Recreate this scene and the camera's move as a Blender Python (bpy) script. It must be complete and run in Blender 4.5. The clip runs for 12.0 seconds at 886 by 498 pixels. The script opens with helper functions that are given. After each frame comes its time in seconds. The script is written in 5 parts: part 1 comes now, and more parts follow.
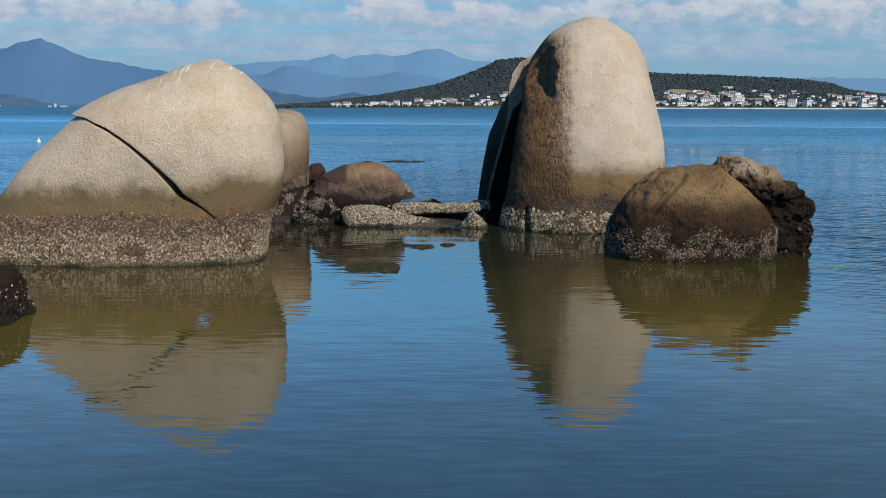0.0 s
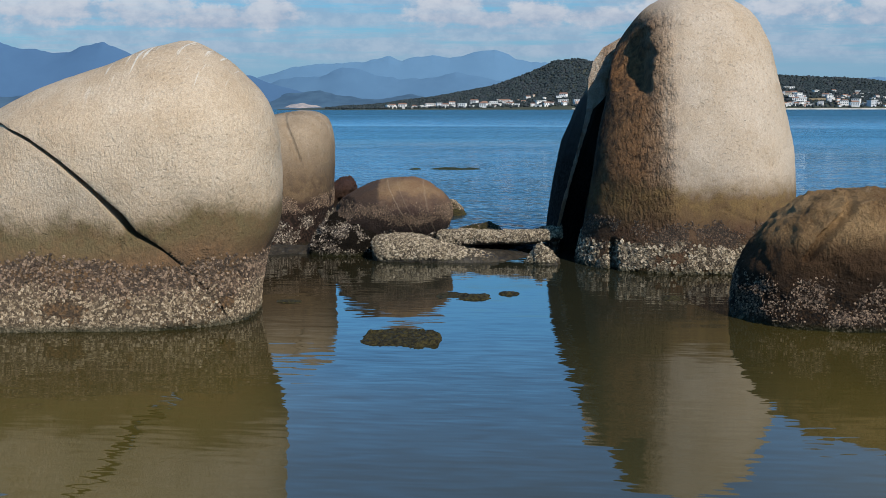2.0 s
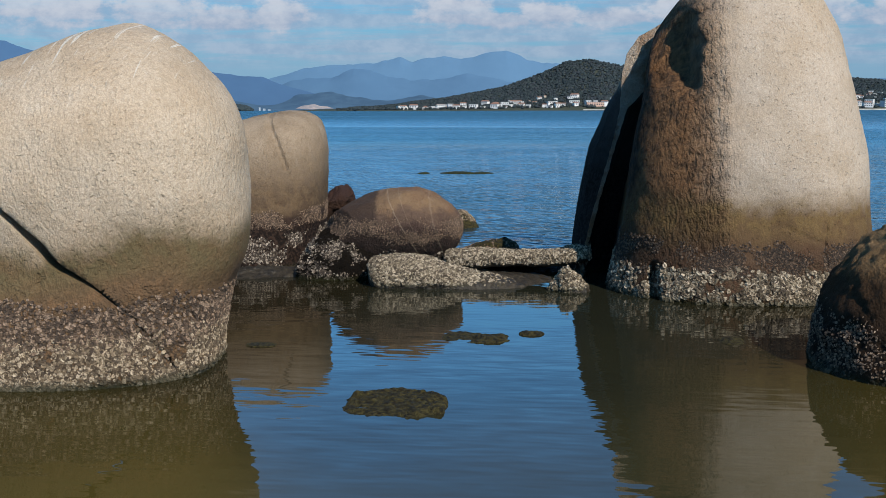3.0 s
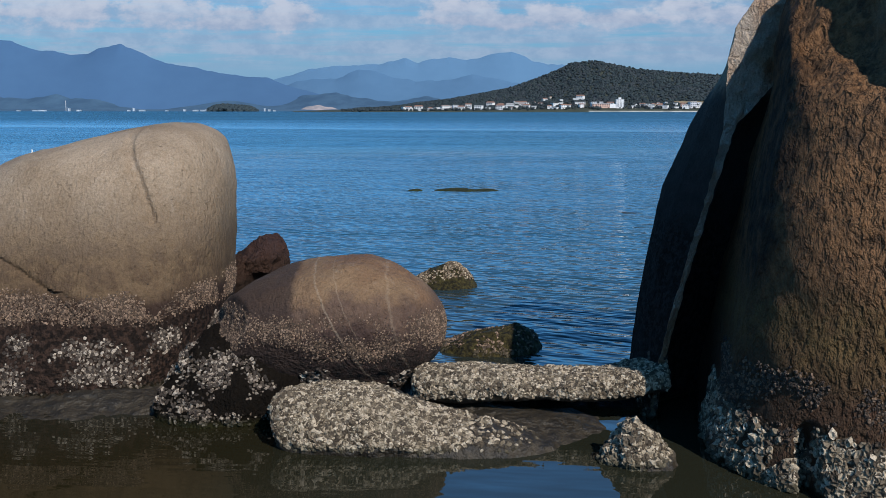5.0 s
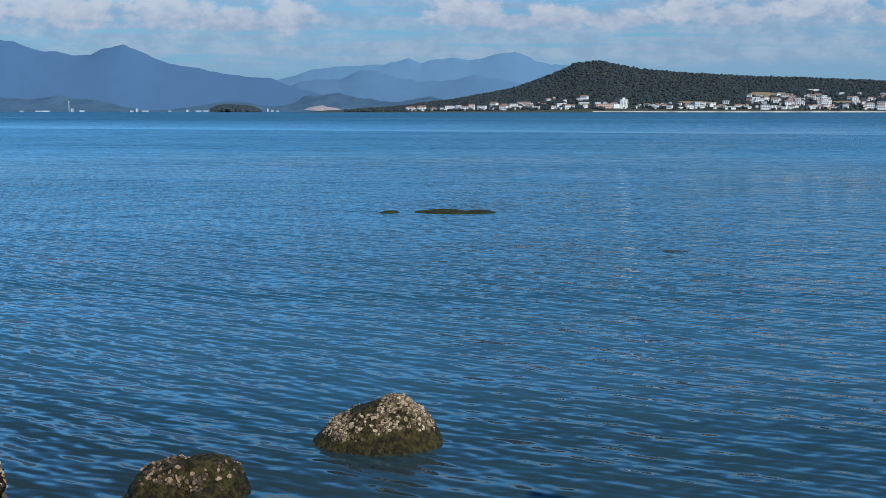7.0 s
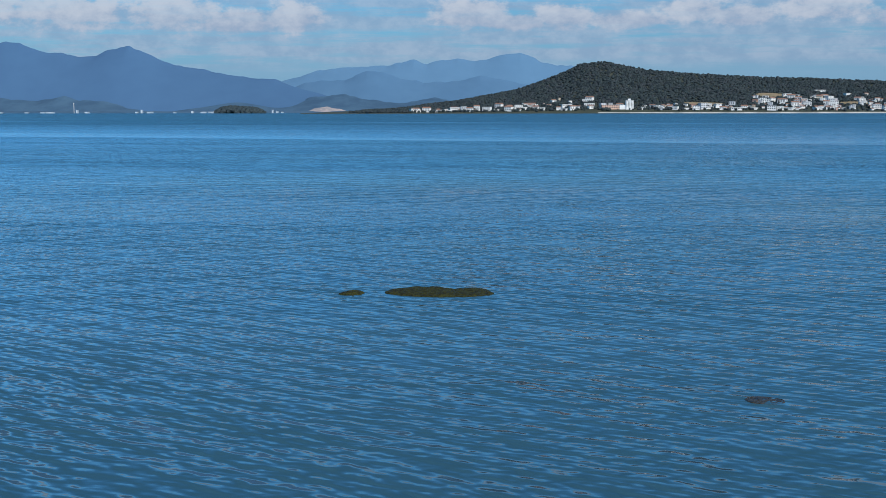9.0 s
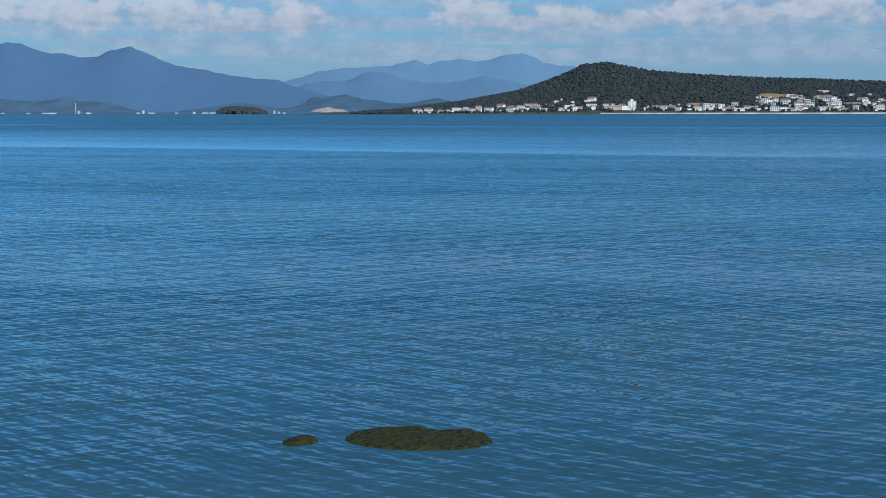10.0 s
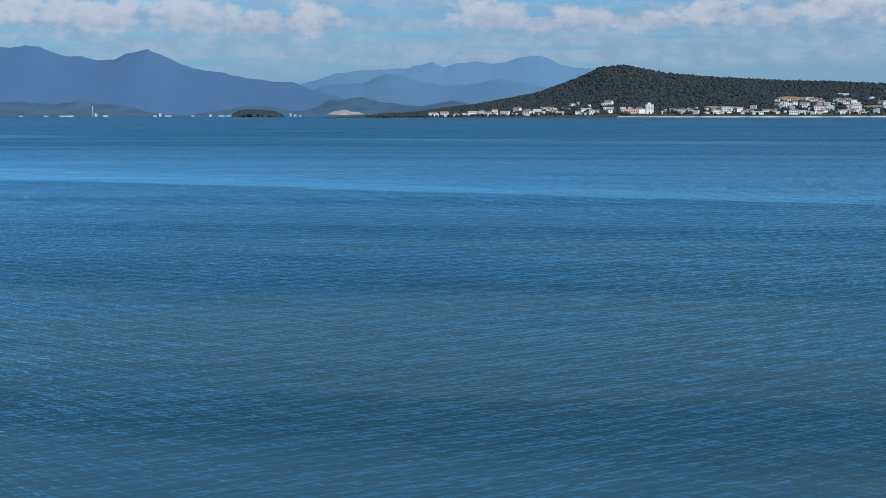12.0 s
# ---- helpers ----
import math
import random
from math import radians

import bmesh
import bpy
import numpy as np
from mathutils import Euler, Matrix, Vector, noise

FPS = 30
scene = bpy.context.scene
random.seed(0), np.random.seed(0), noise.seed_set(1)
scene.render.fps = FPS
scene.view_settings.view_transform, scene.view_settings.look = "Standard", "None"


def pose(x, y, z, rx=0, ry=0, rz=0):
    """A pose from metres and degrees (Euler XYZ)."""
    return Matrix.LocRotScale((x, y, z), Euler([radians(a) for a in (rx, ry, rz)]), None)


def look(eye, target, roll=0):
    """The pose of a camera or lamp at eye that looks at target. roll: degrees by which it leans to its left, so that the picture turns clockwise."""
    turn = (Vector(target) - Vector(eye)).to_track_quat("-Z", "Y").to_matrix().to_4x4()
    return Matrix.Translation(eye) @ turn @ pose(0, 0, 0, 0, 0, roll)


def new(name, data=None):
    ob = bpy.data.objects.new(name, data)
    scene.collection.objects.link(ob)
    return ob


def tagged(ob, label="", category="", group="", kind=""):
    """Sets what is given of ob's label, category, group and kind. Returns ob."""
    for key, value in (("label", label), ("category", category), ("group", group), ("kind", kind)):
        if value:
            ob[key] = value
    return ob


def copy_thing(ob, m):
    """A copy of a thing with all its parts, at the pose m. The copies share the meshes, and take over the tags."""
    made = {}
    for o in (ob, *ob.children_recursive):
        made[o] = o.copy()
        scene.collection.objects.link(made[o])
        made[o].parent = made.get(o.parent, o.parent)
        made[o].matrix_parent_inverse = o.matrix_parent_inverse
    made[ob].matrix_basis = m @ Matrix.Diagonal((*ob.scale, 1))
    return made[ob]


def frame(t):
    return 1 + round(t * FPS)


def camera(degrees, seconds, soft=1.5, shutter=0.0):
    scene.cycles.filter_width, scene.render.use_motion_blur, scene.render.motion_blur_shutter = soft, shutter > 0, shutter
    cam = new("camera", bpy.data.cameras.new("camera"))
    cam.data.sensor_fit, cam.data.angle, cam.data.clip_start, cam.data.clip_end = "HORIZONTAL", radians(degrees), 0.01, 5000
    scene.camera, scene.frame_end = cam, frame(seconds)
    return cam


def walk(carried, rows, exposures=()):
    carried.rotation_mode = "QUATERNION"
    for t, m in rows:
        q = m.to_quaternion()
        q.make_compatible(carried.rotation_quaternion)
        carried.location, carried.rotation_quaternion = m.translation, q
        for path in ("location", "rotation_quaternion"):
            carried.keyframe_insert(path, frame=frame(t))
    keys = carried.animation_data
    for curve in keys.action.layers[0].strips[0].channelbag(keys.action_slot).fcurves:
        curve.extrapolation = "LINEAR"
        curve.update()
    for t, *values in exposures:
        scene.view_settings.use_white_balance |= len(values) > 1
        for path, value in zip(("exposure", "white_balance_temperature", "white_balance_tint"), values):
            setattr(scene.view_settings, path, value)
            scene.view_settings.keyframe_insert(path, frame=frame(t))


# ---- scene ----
WATCH = [
    (0.0, (-0.033, -0.357, 2.356), (0.13, 98.73, -11.11), 0.13),
    (0.5, (0.009, 0.786, 2.391), (0.13, 99.88, -11.04), 0.12),
    (1.0, (0.020, 2.061, 2.366), (-2.24, 101.13, -11.03), 0.08),
    (1.5, (-0.029, 3.183, 2.345), (-3.80, 102.21, -11.04), 0.06),
    (2.0, (-0.084, 4.446, 2.329), (-5.19, 103.42, -11.01), -0.05),
    (2.5, (-0.135, 5.584, 2.306), (-5.97, 104.53, -10.97), -0.12),
    (4.5, (-0.246, 11.526, 2.360), (-6.81, 110.44, -10.82), -0.02),
    (5.0, (-0.263, 13.130, 2.416), (-6.89, 112.04, -10.72), 0.03),
    (5.5, (-0.239, 14.789, 2.431), (-6.94, 113.70, -10.70), 0.09),
    (6.0, (-0.209, 16.486, 2.424), (-6.95, 115.39, -10.70), 0.17),
    (6.5, (-0.189, 18.087, 2.401), (-7.07, 116.98, -10.71), -0.02),
    (7.0, (-0.221, 20.040, 2.409), (-7.19, 118.93, -10.69), -0.01),
    (9.0, (-0.216, 26.495, 3.224), (-7.68, 125.36, -9.80), -0.07),
    (9.5, (-0.190, 28.815, 3.776), (-7.67, 127.68, -9.26), -0.09),
    (10.0, (-0.307, 31.516, 4.337), (-7.97, 130.37, -8.67), -0.09),
    (10.5, (-0.174, 34.312, 4.930), (-8.49, 133.11, -8.06), -0.10),
    (11.0, (0.010, 37.015, 5.660), (-8.73, 135.79, -7.28), -0.12),
    (11.5, (0.132, 39.468, 6.570), (-8.87, 138.22, -6.34), -0.10),
    (12.0, (0.278, 41.773, 7.720), (-8.95, 140.51, -5.13), -0.11),
]
cam = camera(46.0, 12.0, soft=0.55)
walk(cam, [(t, look(eye, aim, roll)) for t, eye, aim, roll in WATCH],
     exposures=[(0.0, 0.39, 6800, 11), (2.5, 0.37, 6750, 11), (4.5, 0.29, 6350, 14), (7.0, 0.27, 6350, 11), (12.0, 0.25, 6350, 10)])

# ---- sky, sun ----
SUN_AZ, SUN_EL = radians(33.0), radians(38.0)      # to the right of straight behind; height
TO_SUN = Vector((math.sin(SUN_AZ) * math.cos(SUN_EL), -math.cos(SUN_AZ) * math.cos(SUN_EL), math.sin(SUN_EL)))
sun = new("sun", bpy.data.lights.new("sun", "SUN"))
sun.data.energy, sun.data.angle, sun.data.color = 4.0, radians(0.53), (1.0, 0.93, 0.82)
sun.matrix_world = look(TO_SUN * 60, (0, 0, 0))


# ---- node helpers ----
def put(nt, value, socket):
    if isinstance(value, bpy.types.NodeSocket):
        nt.links.new(value, socket)
    else:
        socket.default_value = value


def noise_tex(nt, vec, scale, detail=4.0, rough=0.55, warp=0.0):
    n = nt.nodes.new("ShaderNodeTexNoise")
    put(nt, vec, n.inputs["Vector"])
    put(nt, scale, n.inputs["Scale"])
    n.inputs["Detail"].default_value, n.inputs["Roughness"].default_value = detail, rough
    n.inputs["Distortion"].default_value = warp
    return n.outputs["Fac"]


def cells(nt, vec, scale, feature="F1"):
    n = nt.nodes.new("ShaderNodeTexVoronoi")
    n.feature = feature
    put(nt, vec, n.inputs["Vector"])
    n.inputs["Scale"].default_value = scale
    return n.outputs["Distance"]


def ramp(nt, value, lo, hi, a=0.0, b=1.0):
    n = nt.nodes.new("ShaderNodeMapRange")
    n.interpolation_type = "SMOOTHSTEP"
    for k, v in enumerate((value, lo, hi, a, b)):
        put(nt, v, n.inputs[k])
    return n.outputs[0]


def calc(nt, op, a, b=0.0):
    n = nt.nodes.new("ShaderNodeMath")
    n.operation = op
    put(nt, a, n.inputs[0])
    put(nt, b, n.inputs[1])
    return n.outputs[0]


def blend(nt, fac, a, b, how="MIX"):
    n = nt.nodes.new("ShaderNodeMix")
    n.data_type, n.blend_type = "RGBA", how
    put(nt, fac, n.inputs[0])
    for k, v in ((6, a), (7, b)):
        put(nt, v if isinstance(v, bpy.types.NodeSocket) else (*v, 1.0), n.inputs[k])
    return n.outputs[2]


def stretch(nt, vec, x, y, z):
    n = nt.nodes.new("ShaderNodeVectorMath")
    n.operation = "MULTIPLY"
    put(nt, vec, n.inputs[0])
    n.inputs[1].default_value = (x, y, z)
    return n.outputs[0]


def axes(nt, vec):
    n = nt.nodes.new("ShaderNodeSeparateXYZ")
    put(nt, vec, n.inputs[0])
    return n.outputs


def joined(nt, x, y, z=0.0):
    n = nt.nodes.new("ShaderNodeCombineXYZ")
    for k, v in enumerate((x, y, z)):
        put(nt, v, n.inputs[k])
    return n.outputs[0]


def relief(nt, height, distance, strength=1.0, under=None, width=0.05):
    n = nt.nodes.new("ShaderNodeBump")
    put(nt, height, n.inputs["Height"])
    put(nt, distance, n.inputs["Distance"])
    put(nt, strength, n.inputs["Strength"])
    n.inputs["Filter Width"].default_value = width
    if under is not None:
        put(nt, under, n.inputs["Normal"])
    return n.outputs[0]


def material(name, rough=0.8):
    m = bpy.data.materials.new(name)
    m.use_nodes = True
    nt = m.node_tree
    bsdf = nt.nodes["Principled BSDF"]
    bsdf.inputs["Roughness"].default_value = rough
    geo = nt.nodes.new("ShaderNodeNewGeometry")
    return m, nt, bsdf, geo.outputs["Position"], geo.outputs["Random Per Island"]


# ---- world: clear sky with a bank of fair-weather cloud low over the far hills ----
world = bpy.data.worlds.new("sky")
scene.world = world
world.use_nodes = True
wt = world.node_tree
back = wt.nodes["Background"]
air = wt.nodes.new("ShaderNodeTexSky")
air.sky_type, air.sun_disc = "NISHITA", False
air.sun_elevation, air.sun_rotation = SUN_EL, radians(180.0) - SUN_AZ
air.altitude, air.air_density, air.dust_density, air.ozone_density = 0.0, 1.0, 0.4, 1.0
way = wt.nodes.new("ShaderNodeTexCoord").outputs["Generated"]
wx, wy, wz = axes(wt, way)
ahead = calc(wt, "MAXIMUM", calc(wt, "ABSOLUTE", wy), 0.05)
cu, cv = calc(wt, "DIVIDE", wx, ahead), calc(wt, "DIVIDE", wz, ahead)
clear_sky = stretch(wt, air.outputs[0], 0.026, 0.051, 0.084)
# cumulus heads: bearing, height, half width, half height
HEADS = [(-0.50, 0.102, 0.07, 0.016), (-0.43, 0.096, 0.06, 0.016), (-0.335, 0.095, 0.055, 0.016), (-0.27, 0.086, 0.05, 0.012),
         (-0.215, 0.090, 0.030, 0.014), (-0.048, 0.091, 0.040, 0.015), (-0.01, 0.083, 0.04, 0.008), (0.037, 0.088, 0.030, 0.012),
         (0.10, 0.084, 0.04, 0.008), (0.16, 0.094, 0.030, 0.012), (0.20, 0.088, 0.035, 0.010), (0.28, 0.097, 0.045, 0.014), (0.36, 0.090, 0.06, 0.014),
         (0.45, 0.097, 0.06, 0.015)]
heap = 0.0
for hu, hv, hw, hh in HEADS:
    du = calc(wt, "DIVIDE", calc(wt, "SUBTRACT", cu, hu), hw)
    dv = calc(wt, "DIVIDE", calc(wt, "SUBTRACT", cv, hv), hh)
    r2 = calc(wt, "ADD", calc(wt, "MULTIPLY", du, du), calc(wt, "MULTIPLY", dv, dv))
    one = calc(wt, "DIVIDE", 1.0, calc(wt, "ADD", 1.0, calc(wt, "MULTIPLY", r2, r2)))
    heap = calc(wt, "MAXIMUM", heap, one)
puff = noise_tex(wt, joined(wt, calc(wt, "MULTIPLY", cu, 38.0), calc(wt, "MULTIPLY", cv, 60.0)), 1.0, 7.0, 0.62)
heads = ramp(wt, calc(wt, "ADD", heap, calc(wt, "MULTIPLY", puff, 2.2)), 1.38, 1.95)
bank = noise_tex(wt, joined(wt, calc(wt, "MULTIPLY", cu, 7.0), calc(wt, "MULTIPLY", cv, 90.0), 3.1), 1.0, 7.0, 0.68)
veil = calc(wt, "MULTIPLY", ramp(wt, bank, 0.31, 0.56), calc(wt, "MULTIPLY", ramp(wt, cv, 0.030, 0.055), ramp(wt, cv, 0.16, 0.095, 0.0, 1.0)))
boost = calc(wt, "MULTIPLY", ramp(wt, cv, 0.09, 0.22, 1.0, 2.3), ramp(wt, cv, 0.40, 1.2, 1.0, 0.40))
clear_sky = blend(wt, 1.0, clear_sky, joined(wt, calc(wt, "MULTIPLY", boost, ramp(wt, cv, 0.25, 0.7, 0.82, 0.62)), calc(wt, "MULTIPLY", boost, 1.05), calc(wt, "MULTIPLY", boost, 0.91)), "MULTIPLY")
clear_sky = blend(wt, ramp(wt, calc(wt, "ABSOLUTE", cv), 0.13, 0.025, 0.0, 0.85), clear_sky, (0.170, 0.295, 0.445))
sky_a = blend(wt, calc(wt, "MULTIPLY", veil, 0.72), clear_sky, blend(wt, ramp(wt, puff, 0.35, 0.65), (0.225, 0.31, 0.44), (0.315, 0.385, 0.495)))
shade = ramp(wt, calc(wt, "ADD", calc(wt, "MULTIPLY", puff, 1.3), calc(wt, "MULTIPLY", cv, 14.0)), 1.55, 2.25)
sky_b = blend(wt, calc(wt, "MULTIPLY", heads, 0.80), sky_a, blend(wt, shade, (0.27, 0.335, 0.45), (0.46, 0.495, 0.56)))
put(wt, sky_b, back.inputs["Color"])
back.inputs["Strength"].default_value = 1.0


# ---- materials ----
def water_surface():
    m, nt, bsdf, pos, _ = material("sea_water", 0.02)
    x, y, z = axes(nt, pos)

    def sum_of(*terms):
        s = terms[0]
        for t in terms[1:]:
            s = calc(nt, "ADD", s, t)
        return s

    def times(a, b):
        return calc(nt, "MULTIPLY", a, b)

    def crests(lean, long, short, amount, detail=1.0, warp=0.5):
        """Slopes of a train of ripples: metres along a crest, metres from crest to crest, how the crests slant."""
        u = calc(nt, "SUBTRACT", times(x, 1.0 / long), times(y, lean / long))
        v = calc(nt, "ADD", times(y, 1.7 / short), times(x, 1.7 * lean / short))
        return times(calc(nt, "SUBTRACT", noise_tex(nt, joined(nt, u, v, 3.0 * lean), 1.0, detail, 0.5, warp), 0.5), amount)

    # open water beyond the stones is ruffled, the pool between them is nearly still
    wob = noise_tex(nt, stretch(nt, pos, 0.25, 0.25, 0), 1.0, 2.0)
    outside = calc(nt, "MAXIMUM", ramp(nt, calc(nt, "ADD", y, times(wob, 3.0)), 21.5, 27.0), ramp(nt, calc(nt, "ADD", x, times(wob, 2.0)), 4.6, 9.5))
    inside = calc(nt, "SUBTRACT", 1.0, outside)
    gusts = ramp(nt, noise_tex(nt, stretch(nt, pos, 0.020, 0.05, 0), 1.0, 3.0, 0.6), 0.3, 0.7, 0.70, 1.15)
    # a slick that runs across the bay, with a crisp near edge
    side = calc(nt, "ADD", times(x, 0.296), times(y, 0.955))
    side = calc(nt, "ADD", side, times(noise_tex(nt, stretch(nt, pos, 0.03, 0.03, 0), 1.0, 4.0, 0.6), 9.0))
    slick = times(ramp(nt, side, 138.0, 140.5), calc(nt, "ADD", ramp(nt, side, 141.0, 162.0, 0.55, 0.0), ramp(nt, side, 150.0, 225.0, 0.45, 0.0)))
    slick = times(slick, ramp(nt, noise_tex(nt, stretch(nt, pos, 0.012, 0.09, 0), 1.0, 4.0, 0.6), 0.30, 0.62, 0.45, 1.0))
    second = times(ramp(nt, calc(nt, "ABSOLUTE", calc(nt, "SUBTRACT", side, 330.0)), 8.0, 28.0, 0.7, 0.0), ramp(nt, noise_tex(nt, stretch(nt, pos, 0.006, 0.03, 0), 1.0, 3.0), 0.4, 0.6))
    slick = calc(nt, "MAXIMUM", slick, second)
    force = times(gusts, calc(nt, "SUBTRACT", 1.0, times(slick, 0.35)))
    # two trains of wind ripples, one or the other stronger from place to place
    turn = sum_of(times(x, -0.07), times(y, 0.035), times(noise_tex(nt, stretch(nt, pos, 0.06, 0.06, 0), 1.0, 2.0), 1.6))
    west = ramp(nt, turn, 2.2, 3.4, 0.35, 1.0)
    east = ramp(nt, turn, 2.0, 3.2, 1.0, 0.40)
    bent = [times(calc(nt, "SUBTRACT", noise_tex(nt, stretch(nt, pos, f, f * 1.6, 0), 1.0, 2.0, 0.6), 0.5), a) for f, a in ((0.7, 9.0), (1.3, 9.0), (2.4, 8.0))]
    lulls = [ramp(nt, noise_tex(nt, stretch(nt, pos, f, f * 1.5, 0), 1.0, 2.0, 0.6), 0.30, 0.66, 0.45, 1.25) for f in (0.45, 0.8, 0.3)]
    up, across = 0.0, 0.0
    # wavelength in metres, heading in degrees, slope
    for k, (length, heading, amount) in enumerate(((0.10, 18, 0.085), (0.12, -22, 0.080), (0.145, 34, 0.095), (0.17, -38, 0.095), (0.21, 14, 0.095), (0.26, -20, 0.095),
                                                   (0.34, 32, 0.105), (0.44, -34, 0.105), (0.80, 22, 0.080), (1.3, -28, 0.070))):
        c, d = math.cos(radians(heading)), math.sin(radians(heading))
        turns = 2 * math.pi / length
        phase = sum_of(times(x, d * turns), times(y, c * turns), bent[2 - min(k // 4, 2)], 1.7 * k)
        wave = times(calc(nt, "SINE", phase), times(lulls[k % 3], times(east if heading > 0 else west, amount)))
        up, across = calc(nt, "ADD", up, times(wave, c)), calc(nt, "ADD", across, times(wave, d))
    up = sum_of(up, crests(0.02, 0.16, 0.06, 0.16, 1.0), crests(0.04, 50.0, 7.0, 0.09, 3.0), crests(0.08, 8.0, 1.8, 0.16))
    steep = sum_of(times(up, force), times(calc(nt, "ADD", ramp(nt, y, 30.0, 110.0, 0.07, 0.18), ramp(nt, y, 180.0, 380.0, 0.0, 0.09)), calc(nt, "SUBTRACT", 1.0, times(slick, 0.75))))
    calm = sum_of(crests(0.03, 0.45, 0.12, 0.070), crests(-0.05, 1.4, 0.34, 0.040), crests(0.10, 0.25, 0.08, 0.028, 0.0))
    side_wind = times(sum_of(across, crests(0.9, 0.30, 0.26, 0.34), crests(-0.8, 0.9, 0.8, 0.20)), force)
    side_calm = crests(0.5, 0.3, 0.2, 0.030)
    slope_y = calc(nt, "MAXIMUM", sum_of(times(steep, outside), times(calm, inside)), ramp(nt, y, 22.0, 85.0, -0.22, 0.05))
    slope_x = sum_of(times(side_wind, outside), times(side_calm, inside))
    unit = nt.nodes.new("ShaderNodeVectorMath")
    unit.operation = "NORMALIZE"
    put(nt, joined(nt, slope_x, times(slope_y, -1.0), 1.0), unit.inputs[0])
    put(nt, unit.outputs[0], bsdf.inputs["Normal"])
    # the silty pool, the shallows beyond it and the deep bay
    silt = noise_tex(nt, stretch(nt, pos, 0.15, 0.3, 0), 1.0, 3.0)
    pool = blend(nt, ramp(nt, calc(nt, "ADD", y, times(wob, 8.0)), 14.0, 22.0), blend(nt, silt, (0.082, 0.062, 0.014), (0.070, 0.056, 0.015)), blend(nt, silt, (0.017, 0.014, 0.005), (0.013, 0.011, 0.005)))
    deeper = times(ramp(nt, calc(nt, "ADD", x, times(wob, 1.5)), -1.9, -0.3), ramp(nt, calc(nt, "ADD", x, times(wob, 1.5)), 3.6, 1.9))
    pool = blend(nt, times(deeper, 0.55), pool, (0.020, 0.024, 0.017))
    pool = blend(nt, ramp(nt, calc(nt, "ADD", y, times(wob, 3.0)), 13.0, 6.0, 0.0, 0.8), pool, (0.014, 0.026, 0.028))
    bay = blend(nt, silt, (0.023, 0.075, 0.122), (0.028, 0.083, 0.128))
    shoal = noise_tex(nt, stretch(nt, pos, 0.05, 0.09, 0), 1.0, 3.0, 0.6)
    bay = blend(nt, times(ramp(nt, shoal, 0.36, 0.60, 0.3, 1.0), times(ramp(nt, y, 150.0, 80.0), ramp(nt, y, 38.0, 60.0, 0.2, 0.85))), bay, (0.040, 0.082, 0.092))
    streaks = noise_tex(nt, stretch(nt, pos, 0.005, 0.07, 0), 1.0, 3.0, 0.6)
    bay = blend(nt, ramp(nt, streaks, 0.42, 0.62, 0.0, 0.7), bay, (0.010, 0.042, 0.060))
    px, py = times(x, 0.75), calc(nt, "SUBTRACT", y, 13.0)
    far = calc(nt, "SQRT", calc(nt, "ADD", times(px, px), times(py, py)))
    far = calc(nt, "ADD", far, times(noise_tex(nt, stretch(nt, pos, 0.12, 0.12, 0), 1.0, 4.0, 0.6), 10.0))
    put(nt, blend(nt, ramp(nt, far, 12.0, 25.0), pool, bay), bsdf.inputs["Base Color"])
    bsdf.inputs["IOR"].default_value = 1.333
    put(nt, calc(nt, "ADD", ramp(nt, y, 22.0, 40.0, 0.02, 0.03), ramp(nt, y, 60.0, 320.0, 0.0, 0.22)), bsdf.inputs["Roughness"])
    return m


